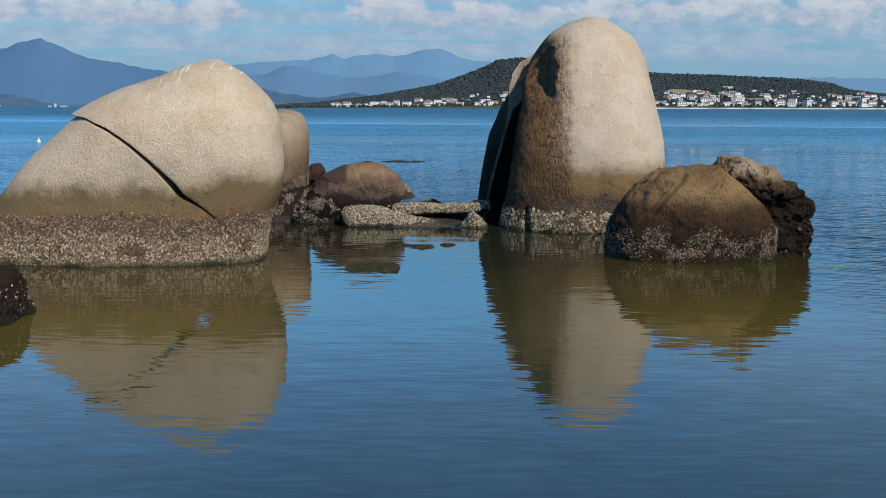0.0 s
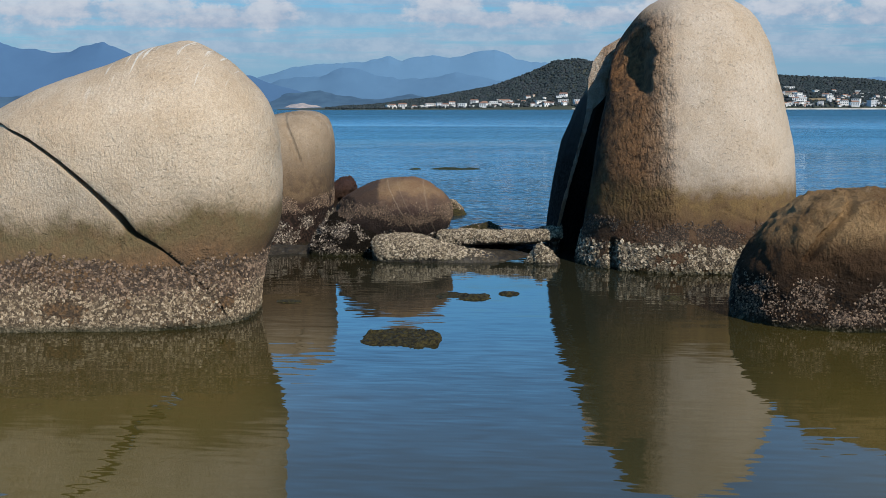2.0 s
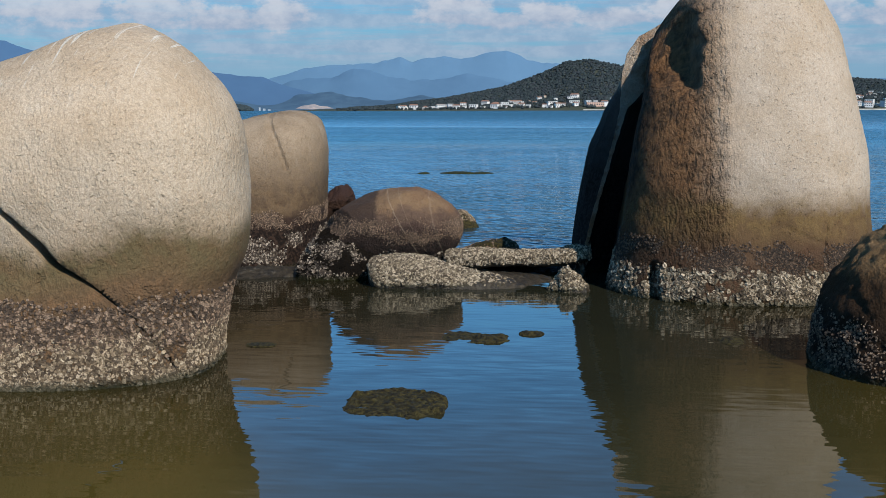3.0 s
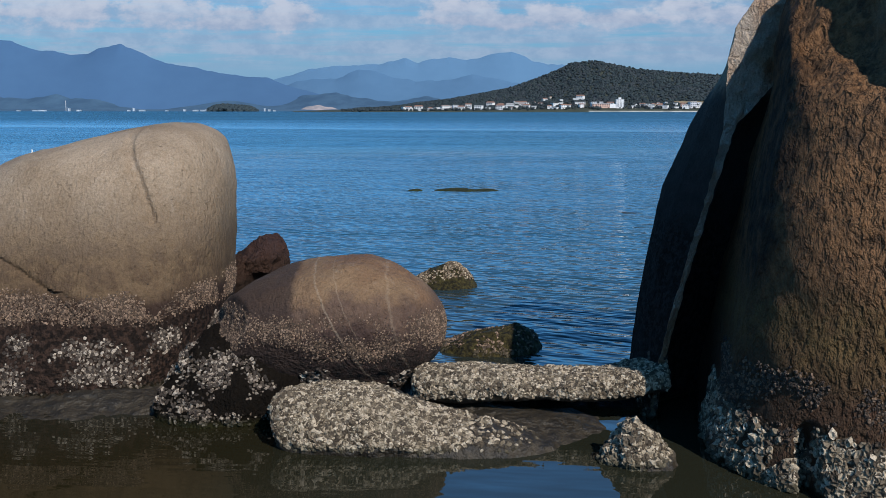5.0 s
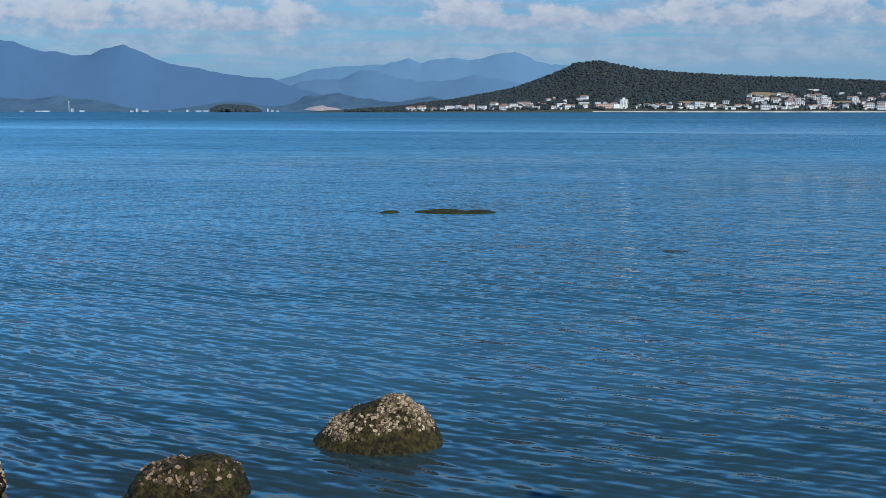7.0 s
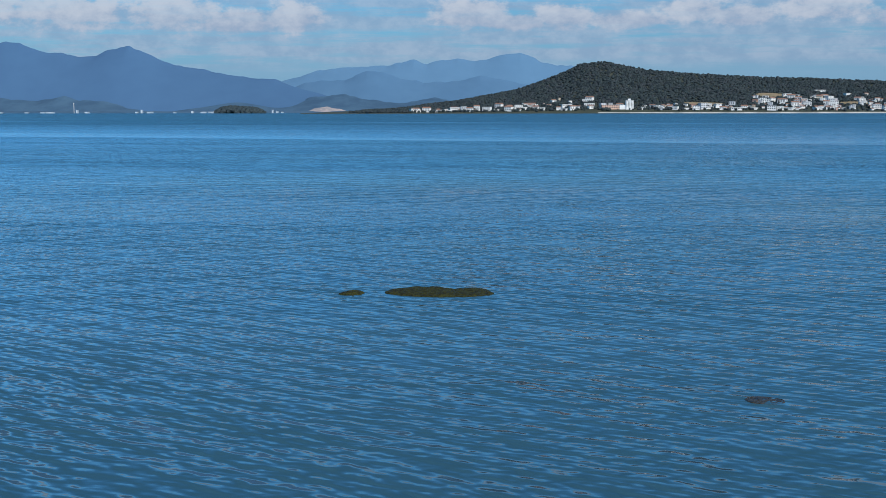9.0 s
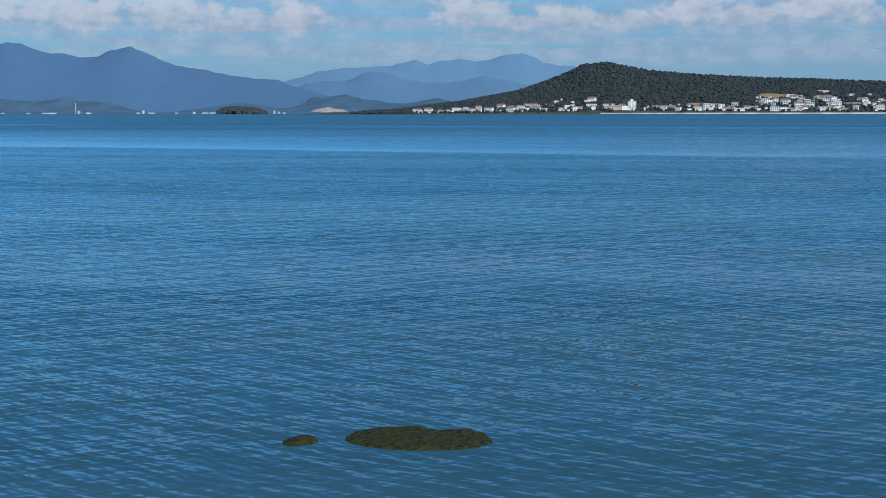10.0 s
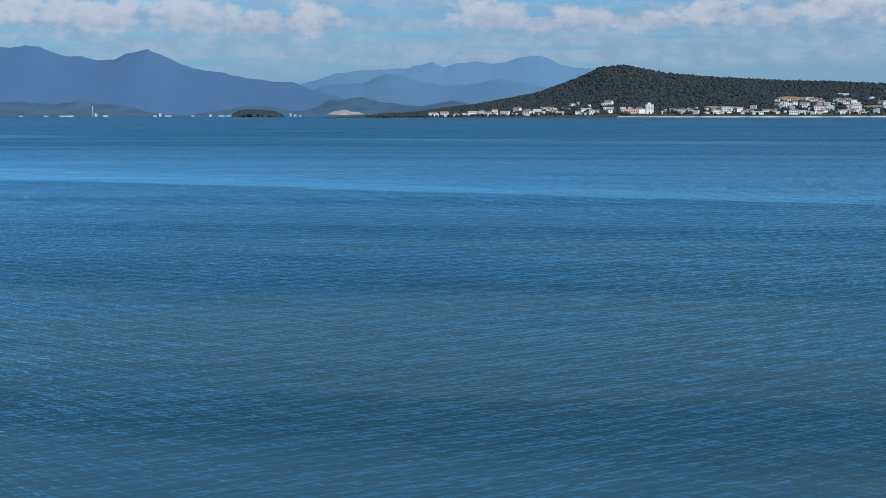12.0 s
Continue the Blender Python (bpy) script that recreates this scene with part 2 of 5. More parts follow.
def granite(name, pale=(0.495, 0.400, 0.300), warm=(0.435, 0.335, 0.235), olive=(0.108, 0.080, 0.038), brown=(0.150, 0.090, 0.048),
            dark=(0.080, 0.054, 0.034), tops=(1.36, 0.97, 0.62, 0.10), rust=None, streak=0.5, pits=0.35, crown=9.0, veins=(), dark_side=None, stain_shade=None, gloss=0.3):
    """Weathered granite with tide marks: bare stone, algae-stained stone, a brown belt, the oyster zone, the wet foot."""
    m, nt, bsdf, pos, _ = material(name, 0.82)
    x, y, z = axes(nt, pos)
    grain = noise_tex(nt, pos, 75.0, 3.0, 0.7)
    fleck = noise_tex(nt, pos, 85.0, 3.0, 0.75)
    patch = noise_tex(nt, pos, 1.6, 5.0, 0.6)
    blot = noise_tex(nt, pos, 6.5, 5.0, 0.65)
    runs = noise_tex(nt, stretch(nt, pos, 7.0, 7.0, 0.35), 1.0, 4.0, 0.6)
    stone = blend(nt, ramp(nt, patch, 0.35, 0.68), pale, warm)
    stone = blend(nt, calc(nt, "MULTIPLY", ramp(nt, runs, 0.60, 0.72), 0.5 * streak), stone, (0.56, 0.51, 0.44))
    stone = blend(nt, calc(nt, "MULTIPLY", ramp(nt, runs, 0.46, 0.30), 0.22 * streak), stone, olive)
    drip = noise_tex(nt, stretch(nt, pos, 15.0, 0.9, 0.7), 1.0, 3.0, 0.6)
    stone = blend(nt, calc(nt, "MULTIPLY", ramp(nt, drip, 0.60, 0.66), ramp(nt, z, crown - 0.75, crown - 0.1, 0.0, 0.8)), stone, (0.66, 0.63, 0.57))
    lines = []
    for vx, vz, lean, wide, bold in veins:
        off = calc(nt, "SUBTRACT", x, calc(nt, "ADD", calc(nt, "MULTIPLY", calc(nt, "SUBTRACT", z, vz), lean), calc(nt, "ADD", vx - 0.03, calc(nt, "MULTIPLY", blot, 0.06))))
        lines.append(ramp(nt, calc(nt, "ABSOLUTE", off), wide, 0.2 * wide, 0.0, bold))
    if rust:
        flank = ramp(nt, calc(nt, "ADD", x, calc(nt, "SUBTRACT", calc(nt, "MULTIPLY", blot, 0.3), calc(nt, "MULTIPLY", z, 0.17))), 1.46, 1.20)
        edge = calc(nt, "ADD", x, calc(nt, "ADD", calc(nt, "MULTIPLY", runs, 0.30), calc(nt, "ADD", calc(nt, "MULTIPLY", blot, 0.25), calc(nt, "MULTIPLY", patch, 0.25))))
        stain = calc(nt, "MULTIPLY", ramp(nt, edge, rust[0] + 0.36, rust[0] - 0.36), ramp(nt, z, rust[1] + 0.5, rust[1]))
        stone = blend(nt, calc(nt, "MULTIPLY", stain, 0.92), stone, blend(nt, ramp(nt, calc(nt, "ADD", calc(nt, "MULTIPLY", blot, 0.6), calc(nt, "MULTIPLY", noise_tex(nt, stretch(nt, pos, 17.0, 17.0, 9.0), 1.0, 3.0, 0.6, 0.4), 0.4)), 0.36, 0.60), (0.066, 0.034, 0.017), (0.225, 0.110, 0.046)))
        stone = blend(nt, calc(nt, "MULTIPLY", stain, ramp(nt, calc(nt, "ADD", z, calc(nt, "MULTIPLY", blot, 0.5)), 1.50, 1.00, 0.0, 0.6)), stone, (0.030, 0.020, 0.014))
        # The left flank's shade, put in as near-black colour.
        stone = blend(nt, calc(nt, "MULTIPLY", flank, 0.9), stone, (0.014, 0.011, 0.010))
    lift = calc(nt, "ADD", z, calc(nt, "ADD", calc(nt, "MULTIPLY", calc(nt, "SUBTRACT", patch, 0.5), 0.55), calc(nt, "MULTIPLY", calc(nt, "SUBTRACT", blot, 0.5), 0.25)))
    # Marks climb to the right: olive stain, plus the overhang's shade as colour.
    if stain_shade:
        lift = calc(nt, "SUBTRACT", lift, ramp(nt, x, stain_shade[0], stain_shade[1], 0.0, stain_shade[2]))
    col = blend(nt, ramp(nt, lift, tops[0], tops[1]), stone, blend(nt, ramp(nt, blot, 0.4, 0.6), olive, blend(nt, 0.5, olive, brown)))
    col = blend(nt, ramp(nt, lift, tops[1] - 0.05, tops[2]), col, blend(nt, ramp(nt, blot, 0.38, 0.6), brown, blend(nt, 0.5, brown, dark)))
    col = blend(nt, ramp(nt, lift, tops[2], tops[2] - 0.18), col, blend(nt, ramp(nt, noise_tex(nt, pos, 22.0, 3.0), 0.42, 0.6), dark, brown))
    col = blend(nt, ramp(nt, z, tops[3], 0.0), col, (0.022, 0.022, 0.010))
    # Darker colour to the left of a leaning, slightly uneven line.
    if dark_side:
        edge = calc(nt, "SUBTRACT", x, calc(nt, "ADD", dark_side[0], calc(nt, "ADD", calc(nt, "MULTIPLY", z, dark_side[1]), calc(nt, "MULTIPLY", blot, 0.12))))
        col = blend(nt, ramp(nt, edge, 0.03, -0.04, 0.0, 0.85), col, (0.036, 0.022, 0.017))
    for line in lines:
        col = blend(nt, line, col, (0.36, 0.285, 0.205))
    col = blend(nt, 0.36, col, blend(nt, ramp(nt, grain, 0.34, 0.66), (0.52, 0.49, 0.46), (1.30, 1.30, 1.30)), "MULTIPLY")
    col = blend(nt, 0.20, col, blend(nt, ramp(nt, noise_tex(nt, pos, 30.0, 4.0, 0.7), 0.38, 0.62), (0.68, 0.66, 0.62), (1.18, 1.18, 1.18)), "MULTIPLY")
    col = blend(nt, ramp(nt, fleck, 0.60, 0.72, 0.0, 0.5), col, (0.03, 0.026, 0.022))
    put(nt, col, bsdf.inputs["Base Color"])
    put(nt, ramp(nt, z, 0.02, 0.16, 0.28, 0.85), bsdf.inputs["Roughness"])
    bsdf.inputs["Specular IOR Level"].default_value = gloss
    rough = calc(nt, "ADD", calc(nt, "MULTIPLY", noise_tex(nt, pos, 28.0, 4.0, 0.7), 0.004), calc(nt, "MULTIPLY", grain, 0.0035))
    pocks = ramp(nt, noise_tex(nt, pos, 24.0, 3.0, 0.6), 0.60, 0.70, 0.0, -0.010)
    rough = calc(nt, "ADD", rough, pocks)
    deep = calc(nt, "MULTIPLY", noise_tex(nt, stretch(nt, pos, 32.0, 32.0, 20.0), 1.0, 4.0, 0.65, 0.3), 0.085 * pits)
    if rust:
        holes = noise_tex(nt, stretch(nt, pos, 17.0, 17.0, 9.0), 1.0, 3.0, 0.6, 0.4)
        deep = calc(nt, "ADD", calc(nt, "MULTIPLY", deep, ramp(nt, stain, 0.0, 0.8, 0.20, 1.6)), calc(nt, "MULTIPLY", ramp(nt, holes, 0.34, 0.56), ramp(nt, stain, 0.1, 0.8, 0.0, 0.065)))
    low = calc(nt, "MULTIPLY", noise_tex(nt, pos, 40.0, 3.0), ramp(nt, lift, tops[2] + 0.1, tops[2] - 0.1, 0.0, 0.06))
    put(nt, relief(nt, calc(nt, "ADD", rough, calc(nt, "ADD", deep, low)), 1.0, 0.9), bsdf.inputs["Normal"])
    return m


def shelly(name, light, mid, darkest, share=0.5):
    """Oyster and barnacle shell: chalky, each shell of its own tone."""
    m, nt, bsdf, pos, rnd = material(name, 0.75)
    tone = blend(nt, ramp(nt, rnd, share - 0.35, share + 0.35), darkest, blend(nt, ramp(nt, rnd, 0.55, 1.0), mid, light))
    dirt = noise_tex(nt, pos, 45.0, 4.0, 0.7)
    tone = blend(nt, ramp(nt, dirt, 0.48, 0.66, 0.0, 0.75), tone, darkest)
    z = axes(nt, pos)[2]
    tone = blend(nt, ramp(nt, z, 0.11, 0.0, 0.0, 0.8), tone, (0.030, 0.030, 0.012))
    put(nt, tone, bsdf.inputs["Base Color"])
    put(nt, relief(nt, noise_tex(nt, pos, 160.0, 3.0), 0.006), bsdf.inputs["Normal"])
    return m


def plain(name, colour, other, scale, rough=0.8, depth=0.0):
    m, nt, bsdf, pos, rnd = material(name, rough)
    f = noise_tex(nt, pos, scale, 5.0, 0.6)
    put(nt, blend(nt, ramp(nt, f, 0.35, 0.65), colour, other), bsdf.inputs["Base Color"])
    if rough >= 0.7:
        bsdf.inputs["Specular IOR Level"].default_value = 0.2
    if depth:
        put(nt, relief(nt, f, depth), bsdf.inputs["Normal"])
    return m


def forest_green(name, tones):
    m, nt, bsdf, pos, rnd = material(name, 0.9)
    f = noise_tex(nt, pos, 0.06, 5.0, 0.7)
    col = blend(nt, ramp(nt, rnd, 0.0, 1.0), tones[0], tones[1])
    col = blend(nt, ramp(nt, f, 0.45, 0.7), col, tones[2])
    put(nt, col, bsdf.inputs["Base Color"])
    bsdf.inputs["Specular IOR Level"].default_value = 0.1
    return m


M_WATER = water_surface()
M_SPLIT = granite("granite_split", brown=(0.150, 0.086, 0.042), dark=(0.062, 0.041, 0.024), streak=0.45, crown=3.0, olive=(0.128, 0.095, 0.045), stain_shade=(-4.3, -2.9, 0.16))
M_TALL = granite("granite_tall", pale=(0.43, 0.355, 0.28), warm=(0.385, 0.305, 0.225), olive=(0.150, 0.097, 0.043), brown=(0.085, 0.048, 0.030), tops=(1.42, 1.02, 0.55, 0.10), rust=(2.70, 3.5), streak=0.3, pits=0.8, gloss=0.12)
# Pale cap over near-black sides: the slab's shade is put into the colour.
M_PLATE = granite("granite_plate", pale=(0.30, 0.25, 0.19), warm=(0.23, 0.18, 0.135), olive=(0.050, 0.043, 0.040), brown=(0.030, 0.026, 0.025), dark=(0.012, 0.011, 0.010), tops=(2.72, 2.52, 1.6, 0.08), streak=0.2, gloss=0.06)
# Front edge of the leaning slab: the sun on it is put into pale stone colours.
M_SUNLIT_EDGE = granite("granite_sunlit_edge", pale=(0.55, 0.48, 0.40), warm=(0.36, 0.21, 0.12), olive=(0.12, 0.09, 0.06), brown=(0.24, 0.18, 0.12), dark=(0.15, 0.12, 0.08), tops=(0.6, 0.4, 0.25, 0.08), streak=0.8, pits=2.5)
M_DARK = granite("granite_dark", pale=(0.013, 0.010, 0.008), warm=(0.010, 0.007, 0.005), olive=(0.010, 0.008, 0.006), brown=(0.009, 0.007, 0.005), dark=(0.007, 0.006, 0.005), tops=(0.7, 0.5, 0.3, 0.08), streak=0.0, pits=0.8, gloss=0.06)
M_BACK = granite("granite_back", pale=(0.34, 0.265, 0.19), warm=(0.25, 0.185, 0.125), olive=(0.13, 0.088, 0.052), brown=(0.045, 0.028, 0.021), dark=(0.014, 0.010, 0.008), tops=(1.95, 0.95, 0.74, 0.10), streak=0.25, gloss=0.1)
M_BROWN = granite("granite_brown", pale=(0.290, 0.186, 0.095), warm=(0.172, 0.103, 0.050), olive=(0.060, 0.034, 0.018), brown=(0.036, 0.021, 0.012), dark=(0.013, 0.010, 0.008), tops=(1.1, 0.75, 0.5, 0.10), streak=0.15, pits=0.9, gloss=0.1)
M_CHUNK = granite("granite_chunk", pale=(0.38, 0.29, 0.20), warm=(0.20, 0.125, 0.072), olive=(0.075, 0.048, 0.028), brown=(0.030, 0.020, 0.015), dark=(0.012, 0.010, 0.008), tops=(1.36, 1.20, 1.08, 0.10), streak=0.2, pits=1.0, gloss=0.06)
M_LOW = granite("granite_low", pale=(0.200, 0.128, 0.072), warm=(0.150, 0.082, 0.045), olive=(0.105, 0.066, 0.046), brown=(0.048, 0.028, 0.022), dark=(0.022, 0.016, 0.013), tops=(0.98, 0.80, 0.66, 0.08), streak=0.2, veins=((-1.84, 1.1, -0.55, 0.014, 0.36), (-1.28, 1.1, -0.25, 0.017, 0.18), (-1.68, 1.1, -0.5, 0.007, 0.24)), dark_side=(-1.93, -0.12))
M_PURPLE = granite("granite_purple", pale=(0.060, 0.038, 0.036), warm=(0.060, 0.032, 0.024), olive=(0.045, 0.026, 0.019), brown=(0.034, 0.022, 0.016), dark=(0.022, 0.017, 0.014), tops=(0.9, 0.7, 0.4, 0.08), streak=0.15, pits=0.9, gloss=0.06)
M_WEED = plain("weedy_stone", (0.056, 0.046, 0.014), (0.012, 0.010, 0.005), 24.0, 0.8, 0.06)
M_REEF = plain("reef_weed", (0.034, 0.037, 0.007), (0.012, 0.012, 0.003), 14.0, 0.9, 0.04)
M_SHELF = plain("wet_shelf", (0.038, 0.029, 0.017), (0.014, 0.011, 0.007), 12.0, 0.55, 0.06)
M_OYSTER = shelly("oyster_shell", (0.49, 0.415, 0.31), (0.28, 0.225, 0.15), (0.050, 0.036, 0.022), 0.46)
M_WORN = shelly("worn_oyster_shell", (0.47, 0.375, 0.26), (0.225, 0.162, 0.098), (0.060, 0.039, 0.022), 0.46)
M_GREY = shelly("grey_oyster_shell", (0.42, 0.36, 0.29), (0.17, 0.13, 0.095), (0.030, 0.021, 0.015), 0.58)
M_BARN = shelly("brown_barnacle", (0.19, 0.125, 0.08), (0.095, 0.060, 0.038), (0.030, 0.021, 0.015), 0.55)
M_TAN = shelly("tan_barnacle", (0.32, 0.225, 0.155), (0.165, 0.105, 0.066), (0.052, 0.034, 0.022), 0.5)
# Forest tones lean to blue: distance haze put into the colour.
M_FOREST = forest_green("hill_forest", ((0.017, 0.026, 0.031), (0.038, 0.051, 0.052), (0.043, 0.049, 0.056)))
M_ISLE = forest_green("isle_forest", ((0.030, 0.044, 0.052), (0.040, 0.055, 0.060), (0.036, 0.050, 0.058)))
# Ranges and foothills: the blue of distance haze is painted into the base colours.
M_RANGE_L = plain("hazed_far_range", (0.054, 0.118, 0.216), (0.051, 0.112, 0.208), 0.012, 1.0)
M_RANGE_F = plain("hazed_farthest_range", (0.090, 0.180, 0.286), (0.085, 0.172, 0.276), 0.012, 1.0)
M_RANGE_M = plain("hazed_middle_range", (0.072, 0.148, 0.244), (0.067, 0.140, 0.234), 0.012, 1.0)
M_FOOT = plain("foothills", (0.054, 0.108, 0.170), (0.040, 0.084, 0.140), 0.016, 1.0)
M_QUARRY = plain("quarry_sand", (0.34, 0.29, 0.28), (0.22, 0.21, 0.22), 0.05, 1.0)
M_SHORE = plain("shore_sand", (0.050, 0.056, 0.042), (0.036, 0.044, 0.034), 0.03, 0.95)
M_BEACH = plain("pale_beach", (0.42, 0.40, 0.37), (0.20, 0.20, 0.19), 0.03, 0.95)
M_FIELD = plain("dry_field", (0.25, 0.19, 0.12), (0.18, 0.145, 0.085), 0.08, 0.95)
M_WALLS = [plain("white_plaster", (0.70, 0.69, 0.67), (0.60, 0.60, 0.59), 0.3), plain("cream_plaster", (0.62, 0.54, 0.42), (0.55, 0.48, 0.38), 0.3),
           plain("rose_plaster", (0.55, 0.36, 0.28), (0.50, 0.33, 0.26), 0.3), plain("grey_plaster", (0.50, 0.51, 0.53), (0.44, 0.45, 0.47), 0.3)]
# White plaster with distance haze mixed into its colour.
M_HAZY = plain("hazed_white_plaster", (0.46, 0.52, 0.58), (0.30, 0.36, 0.42), 0.02)
M_ROOFS = [plain("clay_tile", (0.27, 0.15, 0.11), (0.20, 0.12, 0.09), 0.8), plain("fibre_cement", (0.42, 0.42, 0.42), (0.36, 0.36, 0.36), 0.8)]
M_PANE = plain("window_glass", (0.05, 0.06, 0.07), (0.07, 0.08, 0.09), 0.5, 0.15)


# ---- mesh helpers ----
def lattice(p, seed):
    """Smooth value noise, -1 to 1, for an array of points."""
    i = np.floor(p).astype(np.int64)
    f = p - i
    f = f * f * (3 - 2 * f)
    total = np.zeros(len(p))
    for dx in (0, 1):
        for dy in (0, 1):
            for dz in (0, 1):
                h = (i[:, 0] + dx) * 374761393 + (i[:, 1] + dy) * 668265263 + (i[:, 2] + dz) * 2147483647 + seed * 1274126177
                h = (h ^ (h >> 13)) * 1274126177 & 0x7FFFFFFF
                h = ((h ^ (h >> 16)) & 0xFFFF) / 32767.5 - 1
                w = (f[:, 0] if dx else 1 - f[:, 0]) * (f[:, 1] if dy else 1 - f[:, 1]) * (f[:, 2] if dz else 1 - f[:, 2])
                total += h * w
    return total


def rough_field(p, scale, seed, octaves=3):
    out, amp = np.zeros(len(p)), 1.0
    for k in range(octaves):
        out += amp * lattice(p / scale * 2.03 ** k + 17.3 * k, seed + k)
        amp *= 0.5
    return out


def smooth(v, lo, hi):
    t = np.clip((v - lo) / (hi - lo), 0, 1)
    return t * t * (3 - 2 * t)


def spline(knots, n):
    """Catmull-Rom through the rows of knots, n rows evenly spaced along them."""
    k = np.array(knots, float)
    k = np.vstack([2 * k[0] - k[1], k, 2 * k[-1] - k[-2]])
    s = np.linspace(0, len(k) - 3 - 1e-6, 600)
    i = s.astype(int)
    t = (s - i)[:, None]
    a, b, c, d = k[i], k[i + 1], k[i + 2], k[i + 3]
    rows = 0.5 * (2 * b + (c - a) * t + (2 * a - 5 * b + 4 * c - d) * t ** 2 + (3 * b - a - 3 * c + d) * t ** 3)
    run = np.r_[0, np.cumsum(np.linalg.norm(np.diff(rows[:, :5], axis=0), axis=1))]
    return np.array([np.interp(np.linspace(0, run[-1], n), run, col) for col in rows.T]).T


def grid_faces(rows, seg):
    r, s = np.meshgrid(np.arange(rows - 1), np.arange(seg), indexing="ij")
    a, b = r * seg + s, r * seg + (s + 1) % seg
    return np.stack([a, b, b + seg, a + seg], -1).reshape(-1, 4)


def loft(rings, n=120, seg=220):
    """A boulder from level outlines: height, left, right, front, back, squareness."""
    r = spline([(*row, 2.5)[:6] for row in rings], n)
    th = np.linspace(0, 2 * np.pi, seg, endpoint=False)
    c, s = np.cos(th)[None], np.sin(th)[None]
    rx, ry = np.maximum((r[:, 2] - r[:, 1]) / 2, 0.004)[:, None], np.maximum((r[:, 4] - r[:, 3]) / 2, 0.004)[:, None]
    p = np.clip(r[:, 5], 1.6, 6)[:, None]
    rad = (np.abs(c / rx) ** p + np.abs(s / ry) ** p) ** (-1 / p)
    x = (r[:, 1] + r[:, 2])[:, None] / 2 + rad * c
    y = (r[:, 3] + r[:, 4])[:, None] / 2 + rad * s
    z = np.repeat(r[:, :1], seg, 1)
    return np.stack([x, y, z], -1).reshape(-1, 3), grid_faces(n, seg), n, seg


def bar(sections, n=90, seg=90):
    """A long low stone from sections along x: x, middle y, middle z, half depth, half height, squareness."""
    r = spline(sections, n)
    th = np.linspace(0, 2 * np.pi, seg, endpoint=False)
    c, s = np.cos(th)[None], np.sin(th)[None]
    p = r[:, 5][:, None]
    rad = (np.abs(c / np.maximum(r[:, 3:4], 0.004)) ** p + np.abs(s / np.maximum(r[:, 4:5], 0.004)) ** p) ** (-1 / p)
    v = np.stack([np.repeat(r[:, :1], seg, 1), r[:, 1:2] + rad * c, r[:, 2:3] + rad * s], -1)
    return v.reshape(-1, 3), grid_faces(n, seg), n, seg


def normals_of(v, n, seg):
    g = v.reshape(n, seg, 3)
    du = np.roll(g, -1, 1) - np.roll(g, 1, 1)
    dv = np.gradient(g, axis=0)
    nn = np.cross(du, dv).reshape(-1, 3)
    return nn / np.maximum(np.linalg.norm(nn, axis=1, keepdims=True), 1e-9)


def weather(v, n, seg, seed, big=0.03, mid=0.010, size=0.7):
    """Uneven the stone along its own normals: broad swells, then lumps and hollows."""
    nn = normals_of(v, n, seg)
    h = big * rough_field(v, size, seed, 2) + mid * rough_field(v, size * 0.22, seed + 9, 3)
    return v + nn * h[:, None]


def facet(v, point, normal):
    """Shear the stone off along a plane."""
    nrm = np.array(normal, float) / np.linalg.norm(normal)
    over = np.maximum((v - np.array(point, float)) @ nrm, 0)
    return v - 0.93 * over[:, None] * nrm


def groove(v, path, width, depth, inward):
    """A crack across the front face, along a path of (x, z)."""
    best = np.full(len(v), 1e9)
    for (ax, az), (bx, bz) in zip(path, path[1:]):
        d = np.array([bx - ax, bz - az])
        t = np.clip(((v[:, [0, 2]] - (ax, az)) @ d) / (d @ d), 0, 1)
        best = np.minimum(best, np.linalg.norm(v[:, [0, 2]] - (ax, az) - t[:, None] * d, axis=1))
    m = (1 - smooth(best, 0.25 * width, width)) * inward
    return v + np.array([0, 1.0, 0]) * (depth * m)[:, None]


def as_mesh(name, v, faces, mat, soft=True, at=(0, 0, 0)):
    me = bpy.data.meshes.new(name)
    me.from_pydata((np.asarray(v) - np.array(at)).tolist(), [], np.asarray(faces).tolist())
    me.polygons.foreach_set("use_smooth", [soft] * len(me.polygons))
    me.materials.append(mat)
    me.update()
    return me


def capped(v, faces, n, seg):
    """The loft with its top and foot closed."""
    lo, hi = len(v), len(v) + 1
    v = np.vstack([v, v[:seg].mean(0), v[-seg:].mean(0)])
    k = np.arange(seg)
    kn = (k + 1) % seg
    top = (n - 1) * seg
    f = faces.tolist() + np.stack([kn, k, np.full(seg, lo)], 1).tolist() + np.stack([top + k, top + kn, np.full(seg, hi)], 1).tolist()
    return v, f


def mesh_from(name, v, faces, mat, soft=True, at=(0, 0, 0)):
    me = bpy.data.meshes.new(name)
    me.from_pydata((np.asarray(v) - np.array(at)).tolist(), [], faces)
    me.polygons.foreach_set("use_smooth", [soft] * len(me.polygons))
    me.materials.append(mat)
    me.update()
    return me


def part_mesh(name, me, parent, label="", kind=""):
    ob = new(name, me)
    ob.parent = parent
    return tagged(ob, label=label, kind=kind)


def part(name, bm, mat, parent, label=""):
    me = bpy.data.meshes.new(name)
    bm.to_mesh(me)
    bm.free()
    me.materials.append(mat)
    return part_mesh(name, me, parent, label)


def thing(name, at, label, category, group="", kind=""):
    ob = new(name)
    ob.location = at
    ob.empty_display_size = 0.2
    return tagged(ob, label, category, group, kind)


RNG = np.random.default_rng(7)


